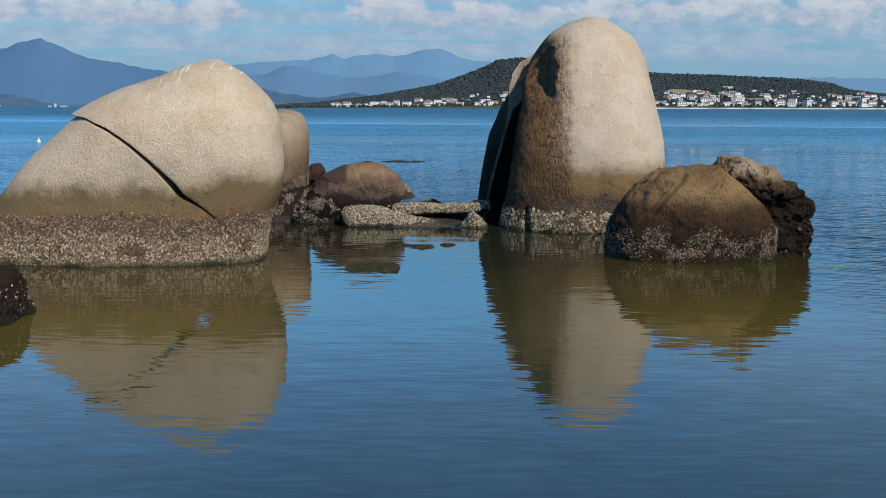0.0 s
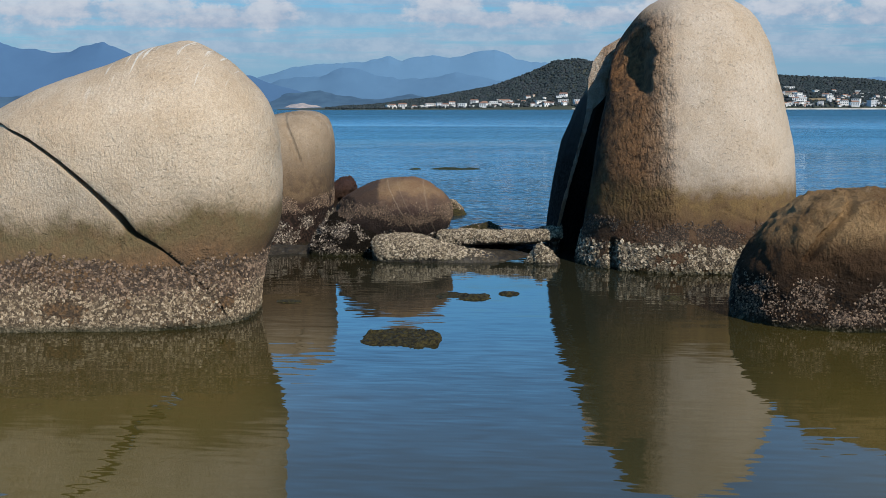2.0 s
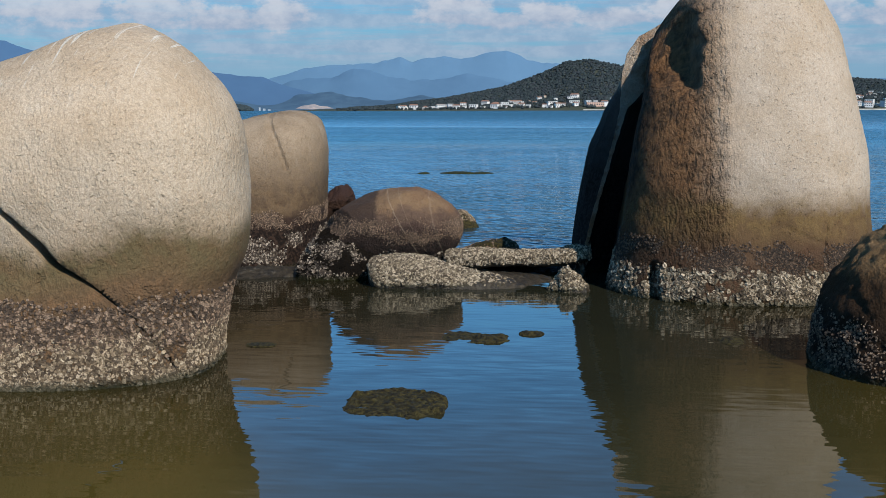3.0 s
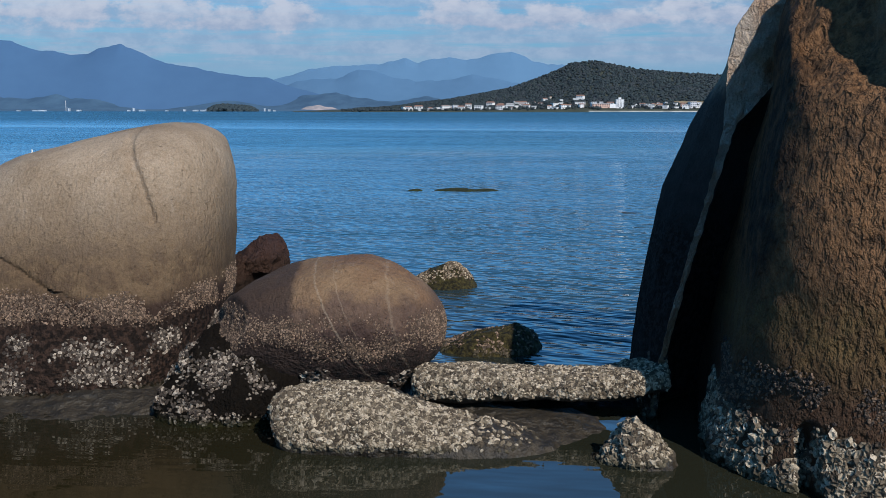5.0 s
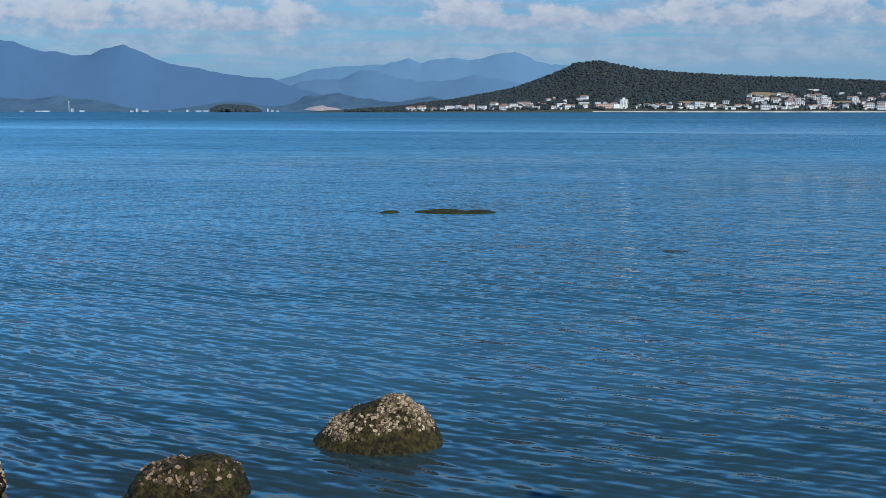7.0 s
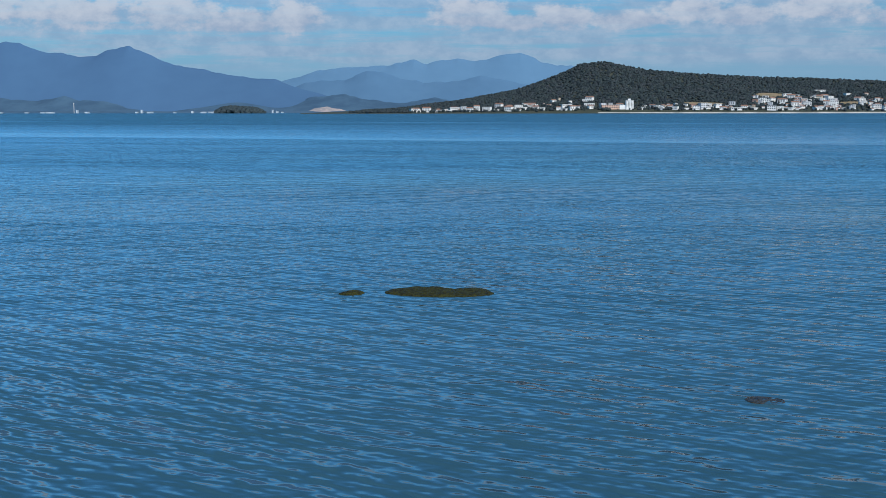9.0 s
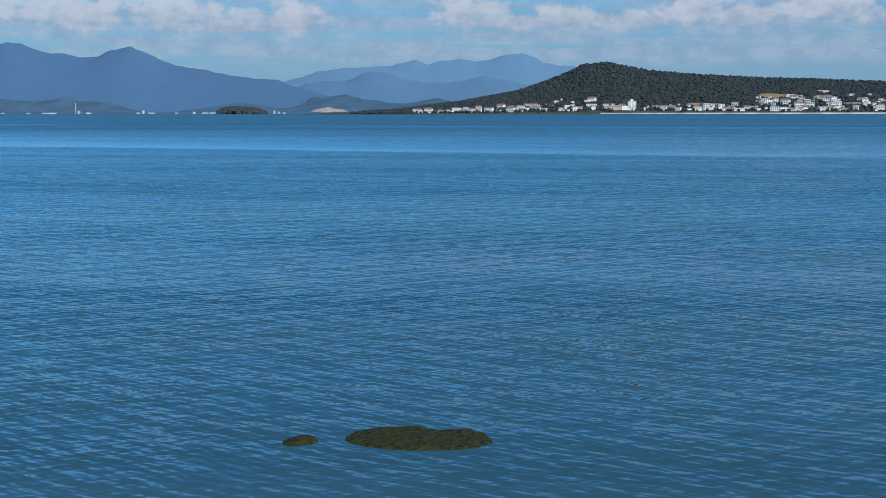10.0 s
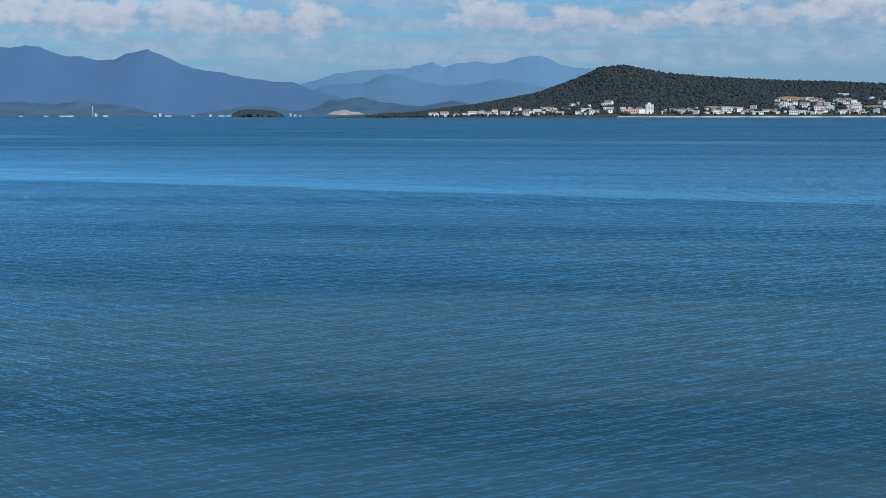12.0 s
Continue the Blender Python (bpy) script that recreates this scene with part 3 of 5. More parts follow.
def shells(name, v, faces, count, weight, size, mat, parent, at, label="", tall=0.6, long=1.35, tilt=0.5):
    """A crust of single shells over the part of a stone that weight() picks."""
    q = v[np.array(faces)]
    cross = np.cross(q[:, 2] - q[:, 0], q[:, 3] - q[:, 1])
    area = np.linalg.norm(cross, axis=1) / 2
    nrm = cross / np.maximum(2 * area, 1e-9)[:, None]
    mid = q.mean(1)
    w = area * np.clip(weight(mid, nrm), 0, None)
    if w.sum() <= 0:
        return None
    pick = RNG.choice(len(w), count, p=w / w.sum())
    a, b = RNG.random((count, 1)), RNG.random((count, 1))
    qq = q[pick]
    p = (qq[:, 0] * (1 - a) + qq[:, 1] * a) * (1 - b) + (qq[:, 3] * (1 - a) + qq[:, 2] * a) * b
    up = nrm[pick] + tilt * RNG.normal(0, 0.5, (count, 3))
    up /= np.linalg.norm(up, axis=1, keepdims=True)
    side = np.cross(up, RNG.normal(0, 1, (count, 3)))
    side /= np.linalg.norm(side, axis=1, keepdims=True)
    fwd = np.cross(up, side)
    s = (size[0] + (size[1] - size[0]) * RNG.random((count, 1)) ** 1.6)
    th = np.linspace(0, 2 * np.pi, 6, endpoint=False)
    base = np.stack([np.cos(th) * long, np.sin(th), np.full(6, -0.35)], 1)
    rim = np.stack([np.cos(th) * long * 0.72 + 0.12, np.sin(th) * 0.7, np.full(6, 1.0)], 1)
    mould = np.vstack([base, rim, [[0.1, 0, 0.55]]])
    local = np.repeat(mould[None], count, 0)
    local[:, :12, :2] *= 1 + RNG.uniform(-0.28, 0.28, (count, 12, 1))
    local[:, :, 2] *= tall * RNG.uniform(0.5, 1.3, (count, 1))
    local[:, 6:12, 2] += RNG.uniform(-0.22, 0.22, (count, 6))
    pts = p[:, None] + s[:, None] * (local[..., :1] * side[:, None] + local[..., 1:2] * fwd[:, None] + local[..., 2:] * up[:, None])
    k = np.arange(6)
    kn = (k + 1) % 6
    tri = np.vstack([np.stack([k, kn, kn + 6], 1), np.stack([k, kn + 6, k + 6], 1), np.stack([k + 6, kn + 6, np.full(6, 12)], 1)])
    f = (tri[None] + 13 * np.arange(count)[:, None, None]).reshape(-1, 3)
    return part_mesh(name, mesh_from(name, pts.reshape(-1, 3), f.tolist(), mat, False, at), parent, label, "stuff")


def band(lo, hi, fade=0.05, seed=3, patchy=0.4, scale=0.25, low_normal=-2.0):
    """Weight for shells between two heights, thinning out in patches."""
    def weight(mid, nrm):
        z = mid[:, 2] + 0.07 * rough_field(mid, 0.5, seed + 40, 2)
        w = smooth(z, lo - fade, lo + fade) * (1 - smooth(z, hi - fade, hi + fade))
        return w * np.clip(1 - patchy + patchy * 2.2 * rough_field(mid, scale, seed, 2), 0.0, 2) * (nrm[:, 2] > low_normal)
    return weight


def stone(name, rings, mat, at, label, category="rock", group="", seed=1, big=0.03, mid=0.010, size=0.7, n=120, seg=220, sharp=(), shape=None, parent=None, made=loft):
    v, f, n, seg = made(rings, n, seg)
    for point, normal in sharp:
        v = facet(v, point, normal)
    v = weather(v, n, seg, seed, big, mid, size)
    if shape:
        v = shape(v)
    cv, cf = capped(v, f, n, seg)
    me = mesh_from(name, cv, cf, mat, True, at)
    me.set_sharp_from_angle(angle=radians(50))
    if parent is None:
        ob = new(name, me)
        ob.location = at
        tagged(ob, label, category, group)
    else:
        ob = part_mesh(name, me, parent, label)
    return ob, v, f


# ---- the sea ----
sea = new("water", as_mesh("water", [(-4800, -2500, 0), (4800, -2500, 0), (4800, 4700, 0), (-4800, 4700, 0)], [(0, 1, 2, 3)], M_WATER, False))
tagged(sea, "calm blue bay water, still and olive between the boulders", "sea", kind="structure")

# ---- the split boulder ----
AT = (-5.0, 16.8, 0.0)
split = thing("split_boulder", AT, "huge pale granite boulder split by a diagonal crack, standing in water", "boulder")
body = [(-0.4, -7.55, -2.85, 14.92, 17.3, 2.8), (0.15, -7.5, -2.83, 14.98, 17.3, 2.8), (0.4, -7.4, -2.80, 15.05, 17.3, 2.8), (0.65, -7.25, -2.75, 15.12, 17.3, 2.8),
        (0.95, -7.0, -2.63, 15.15, 17.3, 2.7), (1.25, -6.75, -2.57, 15.13, 17.3, 2.6), (1.65, -6.4, -2.54, 15.08, 17.3, 2.5), (2.1, -5.95, -2.58, 15.10, 17.3, 2.4),
        (2.4, -5.5, -2.70, 15.25, 17.3, 2.4), (2.66, -4.98, -2.92, 15.5, 17.25, 2.3), (2.86, -4.5, -3.15, 15.8, 17.2, 2.2), (3.0, -4.1, -3.4, 16.1, 17.1, 2.1), (3.09, -3.78, -3.62, 16.5, 16.9, 2.0)]
CRACK = np.array([(-7.5, 2.60), (-5.9, 2.26), (-5.35, 2.17), (-4.95, 2.00), (-4.61, 1.78), (-4.36, 1.55), (-4.12, 1.27), (-3.9, 1.03), (-3.63, 0.85), (-3.33, 0.57), (-3.08, 0.21), (-2.7, -0.45)])
GAP = np.array([(-7.5, 0.02), (-5.4, 0.03), (-4.7, 0.06), (-4.25, 0.10), (-4.0, 0.18), (-3.86, 0.08), (-3.5, 0.025), (-3.0, 0.012)])


def crack_height(v):
    return np.interp(v[:, 0], CRACK[:, 0], CRACK[:, 1]) + 0.012 * rough_field(v * (1, 0.3, 0), 0.3, 5, 2), np.interp(v[:, 0], GAP[:, 0], GAP[:, 1])


def cleft(v, gone, side, n=230, seg=400):
    """Take away what lies beyond the crack and close the stone with the crack's own face."""
    g, lost = v.reshape(n, seg, 3).copy(), gone.reshape(n, seg)
    mid = np.array([-4.3, 16.8, 0])
    for j in range(seg):
        col = lost[:, j]
        if not col.any() or col.all():
            continue
        rows = np.where(col)[0]
        edge, first = (rows[-1] + 1, rows[-1]) if side > 0 else (rows[0] - 1, rows[0])
        ends = np.stack([g[edge, j], g[first, j]])
        eh, ew = crack_height(ends)
        over = ends[:, 2] - eh - side * ew
        rim = ends[0] + (ends[1] - ends[0]) * np.clip(over[0] / (over[0] - over[1] + 1e-9), 0, 1)
        g[edge, j] = rim
        run = (np.abs(rows - edge) / (len(rows) + 1.0)) ** 1.0
        p = rim * (1 - run[:, None]) + mid * run[:, None]
        h, w = crack_height(p)
        hr, wr = crack_height(rim[None])
        p[:, 2] = h + side * w + (rim[2] - hr[0] - side * wr[0]) * (1 - run) ** 6
        g[rows, j] = p
    return g.reshape(-1, 3)


def above(v):
    h, g = crack_height(v)
    return cleft(v, v[:, 2] < h + g / 2, 0.5)


def below(v):
    h, g = crack_height(v)
    v = v.copy()
    v[:, 1] += 0.02 * (v[:, 1] < 16.8)
    v[:, 0] += 0.13 * smooth(v[:, 2], 1.2, 2.1) * smooth(-v[:, 0], 5.0, 5.8)
    v = cleft(v, v[:, 2] > h - g / 2, -0.5)
    seam = [(-4.06, 0.95), (-4.08, 0.75), (-4.04, 0.55)]
    return groove(v, seam, 0.022, 0.02, v[:, 1] < 16)


_, lv, lf = stone("upper_half", body, M_SPLIT, AT, "pale weathered upper half", seed=11, big=0.035, mid=0.005, size=0.9, n=230, seg=400, shape=above, parent=split)
_, bv, bf = stone("lower_half", body, M_SPLIT, AT, "domed lower half with a brown flank", seed=11, big=0.035, mid=0.005, size=0.9, n=230, seg=400, shape=below, parent=split)
for k, (sv, sf) in enumerate(((lv, lf), (bv, bf))):
    seen = lambda mid, nrm: (mid[:, 1] < 17.5)
    lowb, highb = band(0.0, 0.42, 0.08, 21, 0.35), band(0.34, 0.72, 0.06, 23, 0.25)
    shells("oyster_crust", sv, sf, (8000, 26000)[k], lambda m, q: lowb(m, q) * seen(m, q), (0.008, 0.021), M_WORN, split, AT, "grey-white oyster crust")
    shells("barnacle_belt", sv, sf, (6000, 16000)[k], lambda m, q: highb(m, q) * seen(m, q), (0.009, 0.020), M_TAN, split, AT, "tan barnacle belt", 0.9, 1.1)

# ---- the tall standing boulder and the plate that leans on it ----
AT = (2.85, 21.0, 0.0)
tall_rings = [(-0.4, 1.02, 4.62, 19.2, 22.9, 2.5), (0.1, 1.08, 4.62, 19.2, 22.9, 2.5), (0.45, 1.14, 4.56, 19.28, 22.9, 2.5), (0.9, 1.2, 4.50, 19.3, 22.8, 2.5), (1.5, 1.27, 4.41, 19.32, 22.7, 2.5),
              (2.15, 1.36, 4.32, 19.4, 22.6, 2.4), (2.85, 1.55, 4.15, 19.58, 22.4, 2.4), (3.35, 1.77, 4.02, 19.8, 22.2, 2.3), (3.75, 2.05, 3.80, 20.05, 21.9, 2.2),
              (4.0, 2.4, 3.46, 20.4, 21.5, 2.1), (4.13, 2.75, 3.2, 20.65, 21.2, 2.0), (4.16, 2.93, 3.05, 20.8, 21.0, 2.0)]


def bitten(v):
    """The hollow high on the weathered flank, with its sharp lip, and the split at the foot."""
    v = v.copy()
    front = v[:, 1] < 20.9
    wob = 0.07 * rough_field(v, 0.22, 31, 3)
    lip = 2.14 + 0.06 * smooth(v[:, 2], 3.2, 3.8) + wob
    m = (1 - smooth(v[:, 0], lip - 0.10, lip + 0.03)) * smooth(v[:, 0] + wob, 1.35, 1.92) * smooth(v[:, 2] + wob, 2.35, 2.95) * (1 - smooth(v[:, 2], 3.25, 3.8)) * front
    v[:, 1] += 0.50 * m
    m3 = np.exp(-((v[:, 0] - 1.62) / 0.05) ** 2) * (1 - smooth(v[:, 2], 0.25, 0.5)) * (v[:, 1] < 20.5)
    v[:, 1] += 0.35 * m3
    v = groove(v, [(3.6, 0.95), (3.58, 0.7), (3.62, 0.45)], 0.028, 0.025, v[:, 1] < 20.5)
    return groove(v, [(3.1, 0.92), (3.35, 0.8), (3.58, 0.72)], 0.025, 0.014, v[:, 1] < 20.5)


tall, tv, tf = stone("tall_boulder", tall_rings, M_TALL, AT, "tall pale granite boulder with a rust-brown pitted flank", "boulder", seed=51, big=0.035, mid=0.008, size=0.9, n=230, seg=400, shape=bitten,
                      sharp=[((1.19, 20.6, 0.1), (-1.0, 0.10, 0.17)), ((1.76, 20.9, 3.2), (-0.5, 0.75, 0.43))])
lowb, highb = band(0.0, 0.36, 0.07, 61, 0.35), band(0.34, 0.70, 0.08, 63, 0.5)
shells("oyster_crust", tv, tf, 6000, lambda m, q: lowb(m, q) * (m[:, 1] < 21.2), (0.013, 0.032), M_OYSTER, tall, AT, "thick cream oyster crust", 0.8)
shells("barnacle_belt", tv, tf, 8000, lambda m, q: highb(m, q) * (m[:, 1] < 21.0), (0.007, 0.015), M_BARN, tall, AT, "dark brown barnacle belt", 0.8, 1.1)

AT = (1.0, 21.7, 0.0)


# heights; front edge; outer bulge; width and depth of the broken front face; how far back it stands
PLATE_Z = (-0.4, 0.3, 0.8, 1.3, 1.8, 2.3, 2.55, 2.8, 3.05, 3.28, 3.45, 3.55)
PLATE_FRONT = (0.78, 0.86, 0.965, 1.09, 1.225, 1.330, 1.345, 1.365, 1.43, 1.59, 1.90, 2.12)
PLATE_OUTER = (0.68, 0.735, 0.795, 0.875, 0.98, 1.175, 1.325, 1.50, 1.62, 1.80, 2.06, 2.18)
PLATE_FACE = (0.05, 0.05, 0.055, 0.06, 0.065, 0.11, 0.32, 0.50, 0.64, 0.60, 0.40, 0.15)
PLATE_SET = (0.0, 0.0, 0.0, 0.0, 0.0, 0.02, 0.05, 0.09, 0.16, 0.25, 0.38, 0.5)


def slab_outline(z):
    """Level outline of the plate: outer bulge, front corner, broken face, inner side, back."""
    a, o, w, b = (float(np.interp(z, PLATE_Z, col)) for col in (PLATE_FRONT, PLATE_OUTER, PLATE_FACE, PLATE_SET))
    shut = float(np.interp(z, (3.0, 3.55), (1.0, 0.15)))
    return np.array([(o, 21.9), (0.45 * a + 0.55 * o - 0.035, 21.55 + 0.5 * b), (a, 21.22 + b), (a + w, 21.27 + b), (a + w + 0.10 * shut, 21.72), (a + w + 0.8 * shut, 22.35), (a + w + 0.7 * shut, 22.7), (o + 0.10, 22.4)])


SLAB_SHARE = (50, 60, 16, 40, 40, 24, 20, 20)


def slab_rings(_, n, seg):
    rings = []
    for z in np.linspace(-0.4, 3.55, n):
        c = slab_outline(z)
        run = [c[k] + (c[(k + 1) % 8] - c[k]) * f for k, m in enumerate(SLAB_SHARE) for f in np.arange(m)[:, None] / m]
        rings.append(np.column_stack([run, np.full(len(run), z)]))
    return np.vstack(rings), grid_faces(n, len(run)), n, len(run)


def chipped(v):
    """The broken front face is uneven, and its edges are chipped."""
    v = v.copy()
    g = v.reshape(-1, sum(SLAB_SHARE), 3)
    k = np.arange(g.shape[1])
    at_edge = np.exp(-((k - 118) / 9.0) ** 2)[None, :].repeat(len(g), 0).ravel()
    v[:, 0] += 0.016 * at_edge * rough_field(v, 0.06, 75, 3)
    v[:, 1] += 0.035 * at_edge * rough_field(v, 0.07, 77, 3)
    return v


plate, pv, pf = stone("leaning_slab", None, M_PLATE, AT, "granite plate leaning against the tall boulder, its shade painted dark", "boulder", seed=71, big=0.014, mid=0.006, size=0.8, n=260, seg=270, shape=chipped, made=slab_rings)
# The narrow front face gets the pale stone that stands for sunlight.
plate.data.materials.append(M_SUNLIT_EDGE)
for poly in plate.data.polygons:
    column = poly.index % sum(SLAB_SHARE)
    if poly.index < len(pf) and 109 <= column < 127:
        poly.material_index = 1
lowb = band(0.0, 0.4, 0.07, 73, 0.5)
shells("oyster_crust", pv, pf, 120, lambda m, q: lowb(m, q) * (m[:, 1] < 21.5), (0.010, 0.022), M_GREY, plate, AT, "cream oyster crust")

# ---- the brown boulder with a broken shoulder ----
AT = (4.2, 16.4, 0.0)
brown = thing("brown_boulder", AT, "low rust-brown boulder with a broken pale shoulder in water", "boulder")
dome = [(-0.4, 2.6, 5.3, 15.35, 17.4, 2.5), (0.15, 2.63, 5.3, 15.38, 17.4, 2.5), (0.5, 2.70, 5.25, 15.40, 17.4, 2.5), (0.9, 2.92, 5.1, 15.45, 17.3, 2.4), (1.2, 3.22, 4.88, 15.6, 17.2, 2.3),
        (1.36, 3.5, 4.62, 15.8, 17.0, 2.2), (1.44, 3.8, 4.3, 16.1, 16.7, 2.0), (1.46, 3.95, 4.15, 16.3, 16.5, 2.0)]


def riven(v):
    f = v[:, 1] < 16.5
    v = groove(v, [(3.84, 1.5), (3.66, 1.22), (3.40, 0.98), (3.22, 0.74)], 0.06, 0.13, f)
    v = groove(v, [(4.24, 1.35), (4.28, 1.24), (4.22, 1.16)], 0.03, 0.03, f)
    return groove(v, [(4.40, 1.42), (4.62, 1.22), (4.95, 0.95)], 0.06, 0.15, f)


_, rv, rf = stone("dome", dome, M_BROWN, AT, "rust-brown pitted dome", seed=81, big=0.06, mid=0.024, size=0.5, n=150, seg=300, parent=brown, shape=riven,
                  sharp=[((2.85, 15.9, 0.8), (-0.8, -0.35, 0.5)), ((3.3, 15.5, 1.1), (-0.35, -0.4, 0.85)), ((4.3, 15.55, 1.2), (0.25, -0.75, 0.6)), ((3.6, 15.36, 0.4), (-0.15, -1.0, -0.1))])
chunk = [(-0.4, 4.50, 5.86, 15.62, 17.3, 2.4), (0.1, 4.50, 5.90, 15.64, 17.3, 2.4), (0.45, 4.50, 5.90, 15.75, 17.3, 2.4), (0.75, 4.5, 5.86, 15.9, 17.3, 2.4), (1.0, 4.4, 5.66, 15.75, 17.2, 2.4),
         (1.25, 4.34, 5.36, 15.7, 17.1, 2.4), (1.44, 4.40, 4.98, 15.85, 16.9, 2.2), (1.55, 4.50, 4.74, 16.05, 16.6, 2.0)]
# knobs on the broken shoulder: side, height, reach, swell (negative is a notch)
KNOBS = [(5.58, 1.10, 0.16, 0.10), (5.80, 0.78, 0.17, 0.13), (5.72, 0.42, 0.13, 0.10), (5.62, 0.95, 0.07, -0.13), (5.80, 0.60, 0.07, -0.13), (5.15, 1.36, 0.16, 0.07), (4.98, 1.40, 0.06, -0.09), (4.70, 1.46, 0.14, 0.06), (5.30, 0.85, 0.14, -0.10)]


def knobbly(v):
    v = v.copy()
    out = v - np.array([4.95, 16.6, 0.7])
    out /= np.maximum(np.linalg.norm(out, axis=1, keepdims=True), 1e-6)
    for kx, kz, reach, swell in KNOBS:
        m = np.exp(-((v[:, 0] - kx) ** 2 + (v[:, 2] - kz) ** 2) / reach ** 2)
        v += out * (swell * m)[:, None]
    return v


_, cv_, cf_ = stone("shoulder", chunk, M_CHUNK, AT, "broken shoulder with a pale top and black underside", seed=87, big=0.07, mid=0.045, size=0.40, n=150, seg=280, parent=brown, shape=knobbly,
                    sharp=[((4.9, 15.75, 0.95), (0.15, -0.92, -0.36))])
lowb = band(0.06, 0.46, 0.10, 91, 0.45, 0.15)
shells("oyster_crust", rv, rf, 5500, lambda m, q: lowb(m, q) * (m[:, 1] < 17), (0.005, 0.013), M_TAN, brown, AT, "scattered grey oysters", 0.7)
shells("shoulder_crust", cv_, cf_, 120, lambda m, q: band(0.0, 0.5, 0.1, 93, 0.7)(m, q) * (m[:, 1] < 17), (0.012, 0.03), M_GREY, brown, AT)

# ---- the round-shouldered boulder behind the split one ----
AT = (-4.6, 23.4, 0.0)
back_rings = [(-0.4, -6.4, -3.06, 21.3, 24.4, 2.5), (0.2, -6.35, -3.08, 21.35, 24.4, 2.5), (0.5, -6.3, -3.04, 21.5, 24.4, 2.5), (0.75, -6.2, -3.01, 21.65, 24.3, 2.5), (1.2, -6.0, -3.01, 21.85, 24.3, 2.5),
              (1.52, -5.75, -3.02, 22.0, 24.2, 2.5), (1.72, -5.45, -3.03, 22.1, 24.2, 2.5), (1.93, -5.07, -3.06, 22.25, 24.1, 2.5), (2.1, -4.55, -3.12, 22.5, 24.0, 2.4), (2.2, -4.1, -3.22, 22.75, 23.9, 2.3),
              (2.26, -3.8, -3.38, 23.0, 23.8, 2.1), (2.28, -3.65, -3.48, 23.25, 23.6, 2.0)]


def creased(v):
    f = v[:, 1] < 23.2
    v = groove(v, [(-4.95, 1.24), (-4.54, 1.04), (-4.2, 0.84), (-3.98, 0.66), (-3.88, 0.5)], 0.030, 0.035, f)
    v = groove(v, [(-4.25, 0.86), (-4.1, 0.84), (-3.9, 0.7)], 0.028, 0.03, f)
    return groove(v, [(-3.83, 2.30), (-3.76, 2.1), (-3.60, 1.80), (-3.47, 1.45)], 0.06, 0.05, v[:, 1] < 23.6)


behind, kv, kf = stone("back_boulder", back_rings, M_BACK, AT, "tan granite boulder with a flat face and thin cracks", "boulder", seed=101, big=0.03, mid=0.008, size=0.9, n=200, seg=400, shape=creased)
lowb, highb = band(0.08, 0.50, 0.06, 103, 0.6, 0.22), band(0.62, 0.84, 0.05, 105, 0.5)
shells("oyster_crust", kv, kf, 7500, lambda m, q: lowb(m, q) * (m[:, 1] < 23.4), (0.007, 0.017), M_GREY, behind, AT, "patchy grey-white oyster crust")
shells("barnacle_belt", kv, kf, 10000, lambda m, q: highb(m, q) * (m[:, 1] < 23.6), (0.005, 0.011), M_TAN, behind, AT, "tan barnacle belt", 0.8, 1.1)

# ---- the low brown boulder in the gap, and its neighbours ----
AT = (-1.85, 21.9, 0.0)
low_rings = [(-0.4, -2.75, -1.25, 21.5, 22.3, 2.4), (0.15, -2.82, -1.08, 21.3, 22.4, 2.4), (0.42, -2.92, -0.86, 21.1, 22.4, 2.3), (0.66, -2.86, -0.80, 21.0, 22.4, 2.3), (0.9, -2.55, -0.92, 21.05, 22.35, 2.2),
             (1.04, -2.28, -1.09, 21.2, 22.25, 2.1), (1.14, -2.04, -1.25, 21.4, 22.15, 2.1), (1.19, -1.76, -1.40, 21.6, 22.0, 2.0), (1.205, -1.62, -1.5, 21.75, 21.95, 2.0)]
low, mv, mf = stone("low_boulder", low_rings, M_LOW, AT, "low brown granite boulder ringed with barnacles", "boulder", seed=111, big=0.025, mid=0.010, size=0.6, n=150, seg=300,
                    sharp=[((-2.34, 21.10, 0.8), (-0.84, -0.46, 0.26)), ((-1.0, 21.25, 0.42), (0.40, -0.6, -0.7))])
shells("barnacle_belt", mv, mf, 15000, lambda m, q: band(0.50, 0.78, 0.07, 113, 0.4)(m, q) * (m[:, 1] < 22.4), (0.004, 0.009), M_TAN, low, AT, "tan barnacle belt", 0.8, 1.1)
shells("oyster_crust", mv, mf, 1500, lambda m, q: band(0.08, 0.36, 0.06, 115, 1.0, 0.3)(m, q) * (m[:, 1] < 22.2), (0.010, 0.026), M_GREY, low, AT, "white oyster clumps")

AT = (-2.5, 21.3, 0.0)
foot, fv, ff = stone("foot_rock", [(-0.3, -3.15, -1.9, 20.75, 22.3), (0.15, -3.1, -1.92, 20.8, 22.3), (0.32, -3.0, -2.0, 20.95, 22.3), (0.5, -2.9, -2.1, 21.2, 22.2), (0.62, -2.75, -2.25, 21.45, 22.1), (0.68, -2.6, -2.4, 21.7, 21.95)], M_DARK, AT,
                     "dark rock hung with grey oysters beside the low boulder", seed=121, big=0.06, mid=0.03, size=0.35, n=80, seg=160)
shells("oyster_crust", fv, ff, 4500, band(0.02, 0.50, 0.05, 123, 0.6, 0.2), (0.006, 0.015), M_GREY, foot, AT, "hanging grey oysters", 1.0, 1.5)

AT = (-3.3, 25.0, 0.0)


